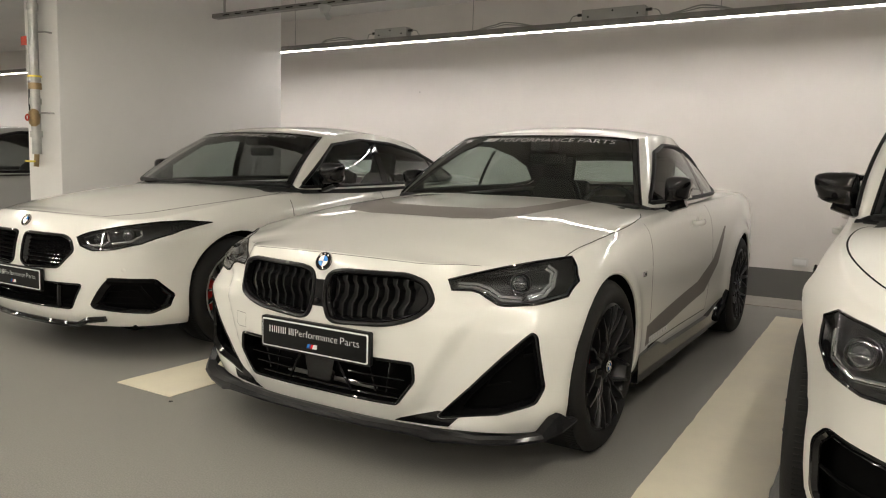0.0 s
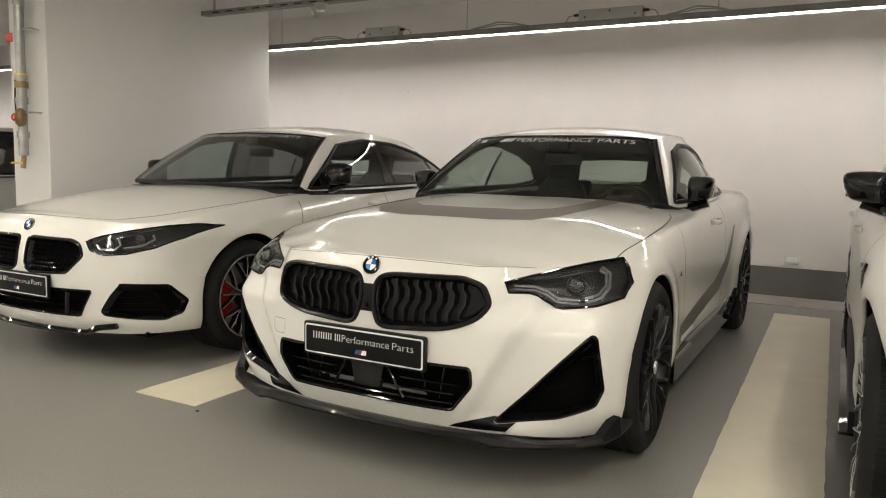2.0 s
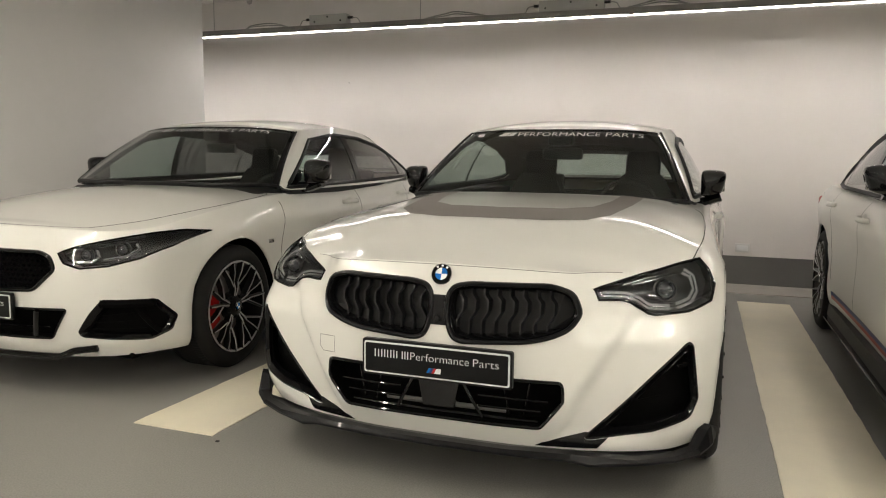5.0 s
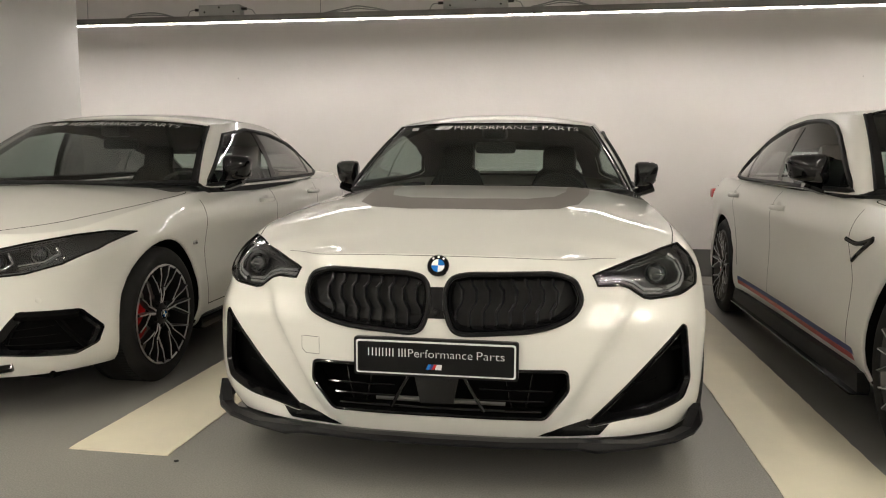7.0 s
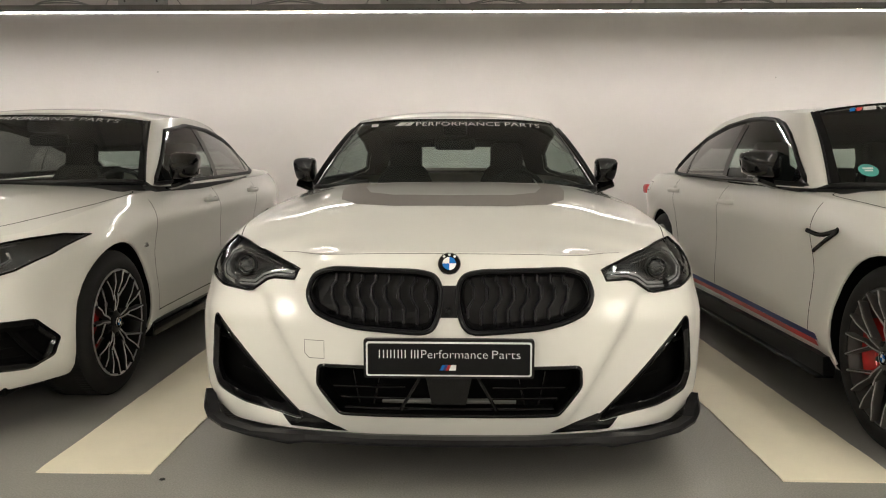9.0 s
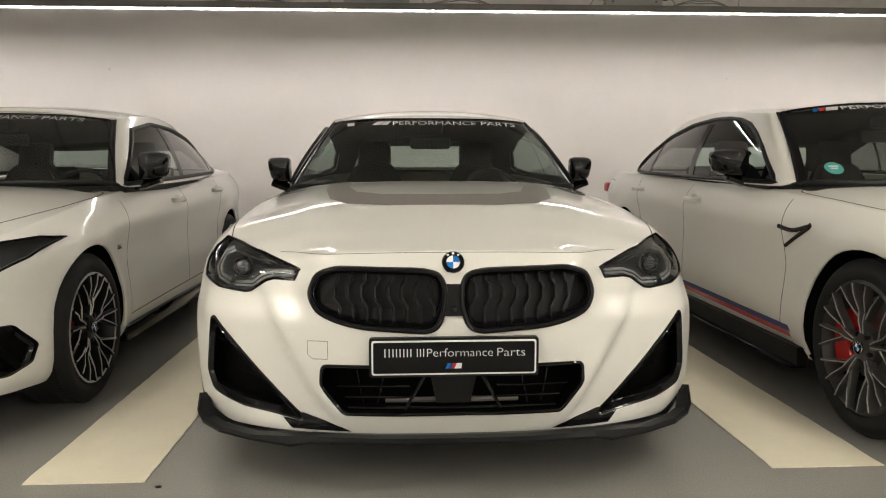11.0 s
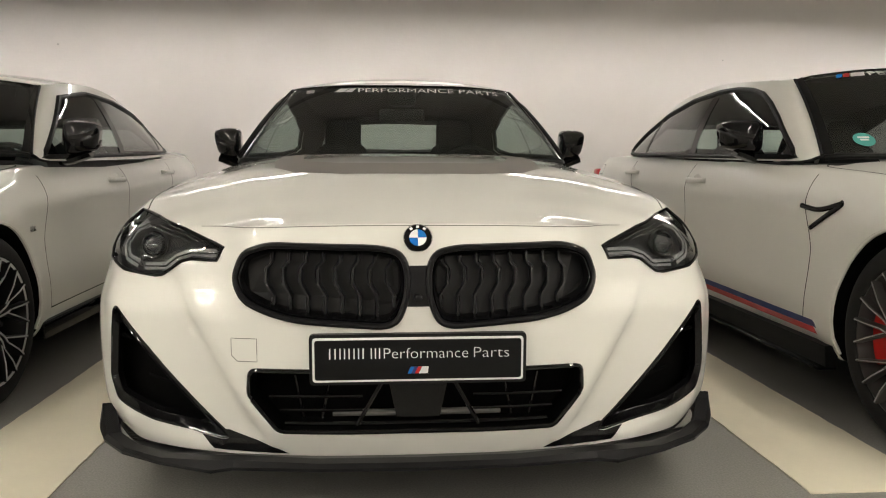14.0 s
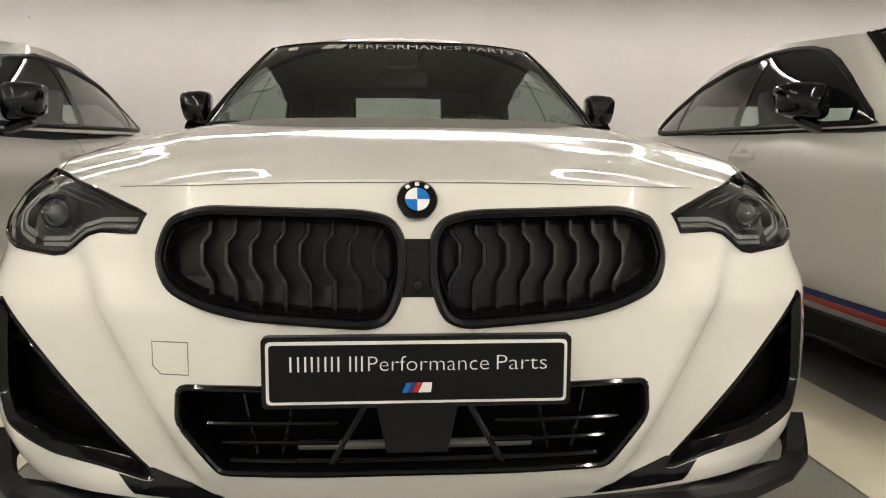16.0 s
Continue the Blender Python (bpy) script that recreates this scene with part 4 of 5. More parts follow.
def headlamp(car, shell, poly, lens_at, bars, s, depth=0.05, ribs=3, edge=None):
    """Lens cut from the skin, dark housing behind it, projectors and light guides."""
    hl = new("headlight")
    hl.parent = car
    hl["label"] = "dark clear-lens LED headlight"
    pl = poly if s > 0 else mirror_poly(poly)
    piece = cut_out(shell.bm, pl, 0, 2, lambda f: f.calc_center_median().y < 1.3 and f.normal.y < 0.2)
    back = bmesh.new()
    known = {v: back.verts.new(v.co) for v in piece.verts}
    for f in piece.faces:
        back.faces.new([known[v] for v in f.verts])
    recessed(back, lambda c: Vector((-s * 0.03, depth * 1.1, 0)))
    part("housing", back, M_LAMP, hl)
    rim = [shell.front(x, z, 0.001) for x, z in dense(pl, 0.02)]
    part("seal", tube(rim, 0.0045, True, 6), M_GLOSS, hl)
    part("lens", piece, M_LENS, hl, "clear lens")
    for x, z, r in lens_at:
        p = shell.front(s * x, z)
        c = p + Vector((-s * 0.012, 0.03, 0))
        aim = Matrix.Translation(c) @ Vector((s * 0.25, -1, 0.05)).to_track_quat("-Y", "Z").to_matrix().to_4x4()
        part("projector", moved(capped(lathe([(r, 0.03), (r, -0.004), (r * 0.92, -0.01), (r * 0.8, -0.004)], 24, "y")), aim), M_LAMPGREY, hl)
        part("projector_lens", moved(capped(lathe([(r * 0.78, 0.0), (r * 0.65, -0.012), (r * 0.35, -0.019), (0.004, -0.021)], 24, "y")), aim), M_PROJ, hl)
        part("projector_ring", moved(lathe([(r * 1.22, 0.012), (r * 1.26, 0.0), (r * 1.12, -0.006), (r * 1.08, 0.006)], 24, "y"), aim), M_LAMP, hl)
        part("projector_bar", moved(box(-r * 0.7, r * 0.7, -0.024, -0.02, -0.003, 0.003, 0.001), aim), M_LAMPGREY, hl)
    for bar, width in bars:
        pts = []
        for x, z in dense(bar, 0.012, False):
            pts.append(shell.front(s * x, z) + Vector((-s * 0.008, 0.02, 0)))
        part("light_guide", ribbon(pts, [Vector((s * 0.45, -0.85, 0.25)).normalized()] * len(pts), width, 0.0), M_GUIDE, hl)
        part("guide_edge", tube([q + Vector((0, -0.002, 0)) for q in pts], 0.0022 if edge is None else 0.004, n=6), edge or M_LAMPGREY, hl)
    for k in range(ribs):
        x0, x1 = min(q[0] for q in poly), max(q[0] for q in poly)
        line = []
        for u in range(7):
            x = x0 + (x1 - x0) * (0.16 + 0.08 * k + 0.06 * u)
            z = max(zz for (xx, zz) in dense(poly, 0.008) if abs(xx - x) < 0.012) - 0.012 - 0.009 * k
            line.append(shell.front(s * x, z) + Vector((-s * 0.006, 0.018, 0)))
        part("rib", tube(line, 0.0018, n=5), M_LAMPGREY, hl)
    return hl


def plate(car, y, zc, tilt):
    """Black show plate with a white rim and its words."""
    pl = new("show_plate")
    pl.parent = car
    pl["label"] = "black show plate with white border and lettering"
    m = pose(0, y, zc, tilt, 0, 0)
    rim = rounded([(-0.268, -0.063), (0.268, -0.063), (0.268, 0.063), (-0.268, 0.063)], 0.01, 3)
    part("holder", moved(prism(rim, 0.0, 0.018), m), M_BLACK, pl)
    border = rounded([(-0.26, -0.055), (0.26, -0.055), (0.26, 0.055), (-0.26, 0.055)], 0.009, 4)
    part("border", moved(prism(border, -0.003, 0.001), m), M_WHITE, pl)
    face = rounded([(-0.2545, -0.0495), (0.2545, -0.0495), (0.2545, 0.0495), (-0.2545, 0.0495)], 0.007, 4)
    part("face", moved(prism(face, -0.005, 0.0), m), M_PLATE, pl)
    turn = Matrix.Rotation(math.pi / 2, 4, "X")
    for word, xa, xb in (("Performance", -0.086, 0.122), ("Parts", 0.136, 0.224)):
        words = text_mesh(word, 0.0385, 0.0, -0.0006)
        xs = [v.co.x for v in words.verts]
        k = (xb - xa) / (max(xs) - min(xs))
        moved(words, m @ Matrix.Translation((xa, -0.0062, 0.0035)) @ turn @ Matrix.Diagonal((k, 1, 1, 1)) @ Matrix.Translation((-min(xs), 0, 0)))
        part("lettering", words, M_WHITE, pl, "white word", smooth=False)
    for x0 in (-0.219, -0.206, -0.194, -0.183, -0.172, -0.160, -0.149, -0.138, -0.118, -0.108, -0.098):
        part("mark", moved(box(x0, x0 + 0.0032, -0.0062, -0.005, 0.0035, 0.0295), m), M_WHITE, pl, smooth=False)
    for x0, mt in ((-0.028, M_BLUE), (-0.019, M_NAVY), (-0.010, M_RED)):
        part("stripe", moved(prism([(x0, -0.035), (x0 + 0.009, -0.035), (x0 + 0.017, -0.018), (x0 + 0.008, -0.018)], -0.0064, -0.005), m), mt, pl, smooth=False)
    part("block", moved(prism([(0.0, -0.035), (0.022, -0.035), (0.024, -0.018), (0.008, -0.018)], -0.0064, -0.005), m), M_WHITE, pl, smooth=False)
    return pl


def banner(car, screen, x0, x1, f0, f1, shapes):
    """Words along the top of the windscreen, bent to the glass."""
    bn = new("screen_banner")
    bn.parent = car
    bn["label"] = "silver lettering along the top of the windscreen"
    for word, ra, rb in (("PERFORMANCE", 0.0, 0.672), ("PARTS", 0.714, 1.0)):
        words = text_mesh(word, 1.0)
        xs, ys = [v.co.x for v in words.verts], [v.co.y for v in words.verts]
        lo, hi, top = min(xs), max(xs), max(ys)
        bmesh.ops.triangulate(words, faces=words.faces[:])
        for v in words.verts:
            r = ra + (rb - ra) * (v.co.x - lo) / (hi - lo)
            v.co = screen(x0 + (x1 - x0) * r, f0 + (f1 - f0) * v.co.y / top, 0.003)
        part("lettering", words, M_LETTER, bn, "silver word", smooth=False)
    for poly, mt in shapes:
        bm = bmesh.new()
        bm.faces.new([bm.verts.new(screen(x, f0 + (f1 - f0) * f, 0.003)) for x, f in poly])
        part("mark", bm, mt, bn, smooth=False)
    return bn


def kidney(car, shell, poly, s, style, depth=0.06):
    """One half of the grille: framed hollow with slats or studs."""
    pl = poly if s > 0 else mirror_poly(poly)
    kd = new("kidney_grille")
    kd.parent = car
    kd["label"] = "black framed grille opening"
    front_y = lambda f: f.calc_center_median().y < 0.5
    piece = cut_out(shell.bm, pl, 0, 2, front_y)
    part("backing", recessed(piece, (0, depth, 0)), M_CAVITY, kd)
    steps = [(0, 0.003), (0.002, -0.008), (0.008, -0.011), (0.015, -0.006), (0.017, 0.008)]
    part("frame", bezel(shell, pl, steps), M_CARBON if style == "slats" else M_GLOSS, kd, "carbon fibre frame" if style == "slats" else "gloss black frame", angle=25)
    part("inner_frame", bezel(shell, pl, [(0.016, 0.004), (0.019, 0.0), (0.022, 0.004), (0.03, 0.036)]), M_GLOSS, kd, angle=30)
    inner = inset(dense(pl, 0.015), 0.026)
    xs, zs = [p[0] for p in pl], [p[1] for p in pl]
    if style == "slats":
        step = 0.0428 * (max(xs) - min(xs)) / 0.444
        for k in range(8):
            x = s * (min(abs(q) for q in xs) + step * (k + 1))
            col = []
            for j in range(61):
                f = j / 60
                z = max(zs) - (max(zs) - min(zs)) * f
                dx = float(np.interp(f, [0, .24, .32, .49, .64, 1], [0, 0, .014, .014, -.005, -.004]))
                if inside(x + s * dx, z, inner):
                    col.append(Vector((x + s * dx, 0, z)))
            if len(col) < 4:
                continue
            pts = []
            for c in col:
                yy = shell.front(c.x, c.z).y
                pts.append((c.x, yy + 0.026, c.z))
            bm = bmesh.new()
            A, Bq, C, D = [], [], [], []
            for x2, y2, z2 in pts:
                A.append(bm.verts.new((x2 - 0.003, y2 - 0.004, z2))), Bq.append(bm.verts.new((x2 + 0.003, y2 - 0.004, z2)))
                C.append(bm.verts.new((x2 + (0.009 if s > 0 else 0.003), y2 + 0.03, z2))), D.append(bm.verts.new((x2 - (0.003 if s > 0 else 0.009), y2 + 0.03, z2)))
            for i in range(len(pts) - 1):
                for P, Q in ((A, Bq), (Bq, C), (C, D), (D, A)):
                    bm.faces.new((P[i], P[i + 1], Q[i + 1], Q[i]))
            bmesh.ops.recalc_face_normals(bm, faces=bm.faces)
            part("slat", bm, M_SLAT, kd)
        pan = bmesh.new()
        ring = [pan.verts.new(shell.front(x, z) + Vector((0, 0.042, 0))) for x, z in inner]
        pan.faces.new(ring)
        bmesh.ops.recalc_face_normals(pan, faces=pan.faces)
        part("shutter", pan, M_SHUTTER, kd, "closed dark grey air flaps", smooth=False)
    else:
        proto = None
        rows = 9
        for r in range(rows):
            z = min(zs) + (max(zs) - min(zs)) * (r + 0.5) / rows
            for c in range(16):
                x = min(xs) + (max(xs) - min(xs)) * (c + (0.5 if r % 2 else 0.0) + 0.25) / 15.5
                if not inside(x, z, inner):
                    continue
                if proto is None:
                    bm = bmesh.new()
                    tip = bm.verts.new((0, -0.012, 0.003))
                    q = [bm.verts.new(v) for v in ((-0.013, 0, 0), (0, 0, -0.009), (0.013, 0, 0), (0, 0, 0.009))]
                    for i in range(4):
                        bm.faces.new((tip, q[i], q[(i + 1) % 4]))
                    bmesh.ops.recalc_face_normals(bm, faces=bm.faces)
                    ob = part("stud", bm, M_GLOSS, kd, smooth=False)
                    proto = ob.data
                else:
                    ob = new("stud", proto)
                    ob.parent = kd
                ob.matrix_basis = Matrix.Translation(shell.front(x, z) + Vector((0, 0.028, 0)))
    return kd


def vent_opening(car, shell, poly, s, name, label, depth, bars=(), frame=0.006, material=None):
    """A framed air intake sunk into the bumper, with its bars."""
    pl = poly if s > 0 else mirror_poly(poly)
    vt = new(name)
    vt.parent = car
    vt["label"] = label
    rim = [shell.front(x, z, 0.002) for x, z in dense(pl, 0.02)]
    piece = cut_out(shell.bm, pl, 0, 2, lambda f: f.calc_center_median().y < 0.75 and f.normal.y < 0.3)
    part("backing", recessed(piece, (0, depth, 0)), material or M_CAVITY, vt)
    if name == "corner_intake":
        part("frame", bezel(shell, pl, [(0, 0.002), (0.003, -0.004), (0.008, -0.003), (0.022, 0.022), (0.025, 0.02), (0.03, 0.045)]), M_GLOSS, vt, angle=25)
    else:
        part("frame", tube(rim, frame, True, 6), M_GLOSS, vt)
    for (xa, za), (xb, zb), r, d in bars:
        pa, pb = shell.front(s * xa, za), shell.front(s * xb, zb)
        n = 6
        pts = []
        for k in range(n + 1):
            x, z = xa + (xb - xa) * k / n, za + (zb - za) * k / n
            pts.append(shell.front(s * x, z) + Vector((0, d, 0)))
        part("bar", tube(pts, r, n=6, flat=1.0), M_CAVITY if name == "corner_intake" else M_GLOSS, vt)
    return vt


def side_skin(f):
    return abs(f.calc_center_median().x) > 0.55 and abs(f.normal.x) > 0.25


def arches(car, shell, wheels, R):
    """Wheel openings with dark liners."""
    for y in wheels:
        circle = [(y + R * math.cos(2 * math.pi * k / 40), 0.345 + R * math.sin(2 * math.pi * k / 40)) for k in range(40)]
        for s in (1, -1):
            rim = []
            for a, b in circle:
                if b > 0.21:
                    rim.append(shell.side(a, b, s, 0.0))
            piece = cut_out(shell.bm, circle, 1, 2, lambda f: f.calc_center_median().x * s > 0.5)
            part("arch_liner", recessed(piece, (-s * 0.3, 0, 0), low=0.2), M_CAVITY, car)
            order = sorted(range(len(rim)), key=lambda i: math.atan2(rim[i].z - 0.345, rim[i].y - y) if math.atan2(rim[i].z - 0.345, rim[i].y - y) > -1.6 else 9)
            part("arch_lip", tube([rim[i] + Vector((-s * 0.006, 0, 0)) for i in order], 0.008, n=6), PAINTS[car["paint_ref"]], car)


PAINTS = {"white": M_PAINT, "satin": M_SATIN}
SIDE = [(0, 0.06), (0.06, 0.03), (0.16, 0.012), (0.35, 0.004), (0.55, 0.0), (0.72, 0.004), (0.85, 0.016), (0.94, 0.04), (1, 0.085)]


SHOULDER = [(0, 0.06), (0.06, 0.03), (0.16, 0.01), (0.3, 0.006), (0.45, 0.012), (0.6, 0.013), (0.7, 0.006), (0.78, 0.0), (0.84, 0.006), (0.92, 0.034), (1, 0.085)]


def open_cabin(shell, base):
    """Remove the top skin under the glass house."""
    ring = [(x * 0.97, y) for x, y, z in base] + [(-x * 0.97, y) for x, y, z in base[::-1]]
    ring = [(x, max(y, base[0][1] + 0.02)) for x, y in ring]
    cut_out(shell.bm, ring, 0, 1, lambda f: f.normal.z > 0.5 and f.calc_center_median().z > 0.8).free()


def finish(car, shell, paint, label):
    part("body", shell.bm, paint, car, label, angle=42)


# ---- white two-door coupe ----
def coupe(m):
    car = tagged(new("coupe_car"), "white two-door coupe with black grille and grey side stripes", "car")
    car["paint_ref"] = "white"
    car.matrix_basis = m
    plan = [(0, .02, .788), (.2, .022, .787), (.4, .045, .781), (.55, .085, .773), (.68, .135, .766), (.79, .205, .766), (.858, .3, .776), (.892, .43, .796), (.905, .7, .836),
            (.902, 1.05, .875), (.89, 1.45, .905), (.885, 1.9, .925), (.89, 2.4, .94), (.9, 2.9, .955), (.92, 3.4, .975), (.905, 3.85, .985), (.86, 4.2, .98), (.74, 4.42, .97), (.45, 4.52, .97), (0, 4.54, .97)]
    front = [(0, .045), (.06, .03), (.14, .012), (.3, 0), (.5, 0), (.68, .006), (.82, .018), (.93, .036), (1, .06)]
    crown = [(0, 0), (.075, .005), (.1, .013), (.15, .028), (.22, .043), (.36, .05), (.5, .045), (.75, .043), (1.1, .06), (1.5, .078), (1.7, .06), (2.0, .046), (4.6, .03)]

    def crease(x, y, z):
        """The bumper folds back outside a line from lamp to lower intake."""
        def ease(q):
            q = min(1.0, max(0.0, q))
            return q * q * (3 - 2 * q)

        if y > .75:
            return 0.0
        back = ease((x - .4) / .12) * (.05 * ease((z - .55) / .095) + .8 * max(0.0, z - .7) * ease((x - .42) / .22)) * (1 - ease((y - .28) / .35))
        if y > .5 or not .2 < z < .7:
            return back
        edge = .365 + (z - .215) * .575
        d = min(1.0, max(0.0, (x - edge) / .035))
        return back + .034 * d * d * (3 - 2 * d) * min(1.0, (.7 - z) / .12) * min(1.0, (z - .2) / .05) * max(0.0, 1 - max(0.0, x - .6) / .2)

    sh = Shell(plan, .185, SIDE, front, crown, rows=34, per=8, flare=((.735, .345, .4, .016), (3.476, .345, .4, .022)), crease=crease,
               hood=[(.0, .772), (.08, .7885), (.2, .814), (.35, .8455), (.5, .877), (.65, .9085), (.76, .929), (.86, .9405), (1.05, .955), (1.25, .969), (1.5, .982)],
               ridge=lambda x, y: .003 * math.exp(-((x - .5 - .07 * y) / .06) ** 2) * min(1.0, max(0.0, (y - .15) / .3)), across=56)
    # panel gaps
    for bm in seam(sh, [(0, .783), (.2, .782), (.4, .776), (.5, .772), (.575, .768)], "front", .0022):
        part("shut_line", bm, M_BAND, car)
    for bm in seam(sh, [(.785, .46), (.80, .55), (.815, .68), (.822, .85), (.82, 1.15), (.80, 1.4), (.77, 1.5)], "top", .004):
        part("shut_line", bm, M_CAVITY, car)
    for line in ([(1.36, .88), (1.34, .6), (1.36, .3)], [(2.62, .93), (2.64, .6), (2.56, .3)], [(1.36, .3), (2.56, .3)]):
        for bm in seam(sh, line, "side", .005):
            part("shut_line", bm, M_CAVITY, car)
    for bm in seam(sh, [(-.45, .447), (-.40, .447), (-.40, .505), (-.465, .505), (-.465, .462), (-.45, .447)], "front", .002, mirror=False, out=.004):
        part("tow_cover", bm, M_BAND, car)
    # grey films
    hoodfilm = [(.53, 1.5), (.51, 1.15), (.46, .80), (.38, .68), (.22, .63), (-.22, .63), (-.38, .68), (-.46, .80), (-.51, 1.15), (-.53, 1.5), (-.42, 1.5), (-.41, 1.22), (-.36, .98), (-.25, .86), (0, .83), (.25, .86), (.36, .98), (.41, 1.22), (.42, 1.5)]
    part("bonnet_stripe", film(sh, hoodfilm, "top"), M_DECAL, car, "grey film stripe on the bonnet")
    for s in (1, -1):
        stripe = [(1.3, .31), (1.3, .41), (2.3, .5), (2.66, .6), (2.94, .79), (2.98, .79), (2.8, .56), (2.5, .42)]
        part("side_stripe", film(sh, stripe, "side", .0015, s), M_DECAL, car, "grey film stripe along the door")
        for k in range(11):
            p = sh.side(1.36 + k * .032, .335, s, .003)
            part("mark", box(p.x - .001, p.x + .001, p.y, p.y + .022, p.z - .011, p.z + .011), M_LETTER, car)
        p = sh.side(1.2, .665, s, .002)
        part("badge", box(p.x - .002, p.x + .002, p.y - .025, p.y + .025, p.z - .011, p.z + .011, .001), M_CHROME, car)
        handle(car, sh, 2.28, .845, s, M_PAINT)
    emblem = sh.cast((0, -2, .752), (0, 1, 0))
    roundel(car, emblem[0], emblem[1], .041)
    # lamps, grille and intakes
    lamp = [(.497, .722), (.57, .744), (.64, .764), (.73, .784), (.812, .798), (.845, .765), (.868, .72), (.858, .672), (.79, .65), (.69, .641), (.668, .645), (.612, .683), (.585, .69), (.515, .688)]
    for s in (1, -1):
        headlamp(car, sh, lamp, [(.725, .715, .03)], [([(.53, .704), (.6, .703), (.64, .69), (.675, .664), (.74, .661)], .02), ([(.76, .665), (.80, .68), (.815, .71), (.8, .75), (.77, .765)], .024)], s)
    kid = rounded([(.019, .687), (.042, .726), (.1, .738), (.377, .744), (.446, .721), (.476, .645), (.443, .592), (.372, .56), (.30, .543), (.08, .527), (.042, .544), (.019, .61)], .03, 4)
    for s in (1, -1):
        kidney(car, sh, kid, s, "slats")
    bridge = sh.front(0, .6)
    part("grille_bridge", film(sh, [(-.03, .586), (.03, .586), (.03, .687), (-.03, .687)], "front", .003), M_CARBON, car)
    part("front_sensor", moved(capped(lathe([(.011, 0.0), (.009, -.012), (.005, -.014)], 16, "y")), Matrix.Translation((0, bridge.y - .004, .608))), M_BLACK, car)
    mid = rounded([(-.42, .425), (.42, .425), (.425, .36), (.352, .264), (-.352, .264), (-.425, .36)], .015, 3)
    bars = []
    for s in (1, -1):
        bars += [((s * .14, .355), (s * .375, .352), .0045, .02), ((s * .14, .318), (s * .35, .316), .0045, .02), ((s * .085, .405), (s * .155, .278), .006, .012), ((s * .22, .405), (s * .245, .29), .004, .035), ((s * .31, .405), (s * .29, .29), .004, .035)]
    bars += [((-.34, .275), (.34, .275), .006, .03)]
    vent_opening(car, sh, mid, 1, "lower_intake", "black lower air intake with thin bars", .11, bars)
    part("upper_panel", moved(film(sh, rounded([(-.408, .42), (.408, .42), (.412, .386), (-.412, .386)], .008, 3), "front", 0), Matrix.Translation((0, .008, 0))), M_GLOSS, car, "gloss black strip above the intake")
    part("crash_bar", tube([(x, sh.front(x, .29).y + .075, .29) for x in (-.22, -.1, 0, .1, .22)], .009, n=10), M_BAND, car, "grey bar deep in the intake")
    rp = sh.front(0, .34)
    part("radar_cover", moved(prism([(-.075, .395), (.075, .395), (.055, .3), (-.055, .3)], -.0, .02), Matrix.Translation((0, rp.y + .012, 0))), M_GLOSS, car, "black sensor cover")
    tri = rounded([(.797, .563), (.815, .55), (.838, .36), (.815, .30), (.70, .255), (.50, .222), (.485, .232), (.60, .35), (.70, .46)], .015, 3)
    for s in (1, -1):
        vent_opening(car, sh, tri, s, "corner_intake", "gloss black triangular corner intake", .09, [((.63, .345), (.72, .37), .004, .05), ((.765, .47), (.80, .475), .006, .04)])
    # carbon lip
    lip = new("front_lip")
    lip.parent = car
    lip["label"] = "dark carbon fibre front lip with raised corners"
    for s in (1, -1):
        bm = bmesh.new()
        path = [(0.0, -.012, .178, .2), (.25, -.005, .178, .2), (.46, .02, .178, .205), (.52, .035, .165, .2), (.66, .1, .165, .184), (.77, .165, .168, .188), (.84, .235, .175, .2), (.868, .285, .185, .25), (.878, .31, .19, .262), (.887, .37, .2, .228), (.89, .42, .205, .222)]
        secs = []
        for x, y, z0, z1 in path:
            nx, ny = (0, -1) if x < .5 else (math.sin((x - .5) * 3.6), -math.cos((x - .5) * 3.6))
            secs.append([bm.verts.new((s * (x + nx * o), y + ny * o, z)) for o, z in ((.0, z0), (.012, z0 + .003), (.014, z0 + .012), (.004, z1), (-.03, z1), (-.1 if x < .8 else -.04, z0 + .004))])
        for A, B2 in zip(secs, secs[1:]):
            for k in range(6):
                bm.faces.new((A[k], A[(k + 1) % 6], B2[(k + 1) % 6], B2[k]))
        bm.faces.new(secs[-1])
        bmesh.ops.recalc_face_normals(bm, faces=bm.faces)
        part("lip_half", bm, M_CARBON, lip, angle=12)
        blade = [(.33, .196), (.36, .212), (.49, .25), (.57, .24), (.53, .196)]
        part("lip_blade", film(sh, [(s * x, z) for x, z in blade], "front", .004), M_GLOSS, lip)
    # sills
    for s in (1, -1):
        sill = prism([(1.16, .17), (1.16, .29), (1.5, .3), (1.62, .26), (2.6, .25), (2.86, .3), (3.04, .32), (3.06, .25), (2.9, .17)], 0, .03)
        moved(sill, Matrix.Translation((s * .90 - (.03 if s > 0 else 0), 0, 0)) @ Matrix(((0, 1, 0, 0), (1, 0, 0, 0), (0, 0, 1, 0), (0, 0, 0, 1))))
        part("side_skirt", sill, M_GLOSS, car, "gloss black sill extension", smooth=False)
        part("winglet", tube([(s * .905, 2.82, .2), (s * .915, 2.95, .26), (s * .915, 3.05, .35)], .02, n=8), M_GLOSS, car)
    part("floor_pan", box(-.7, .7, .3, 4.3, .17, .2), M_CAVITY, car, smooth=False)
    arches(car, sh, (.735, 3.476), .378)
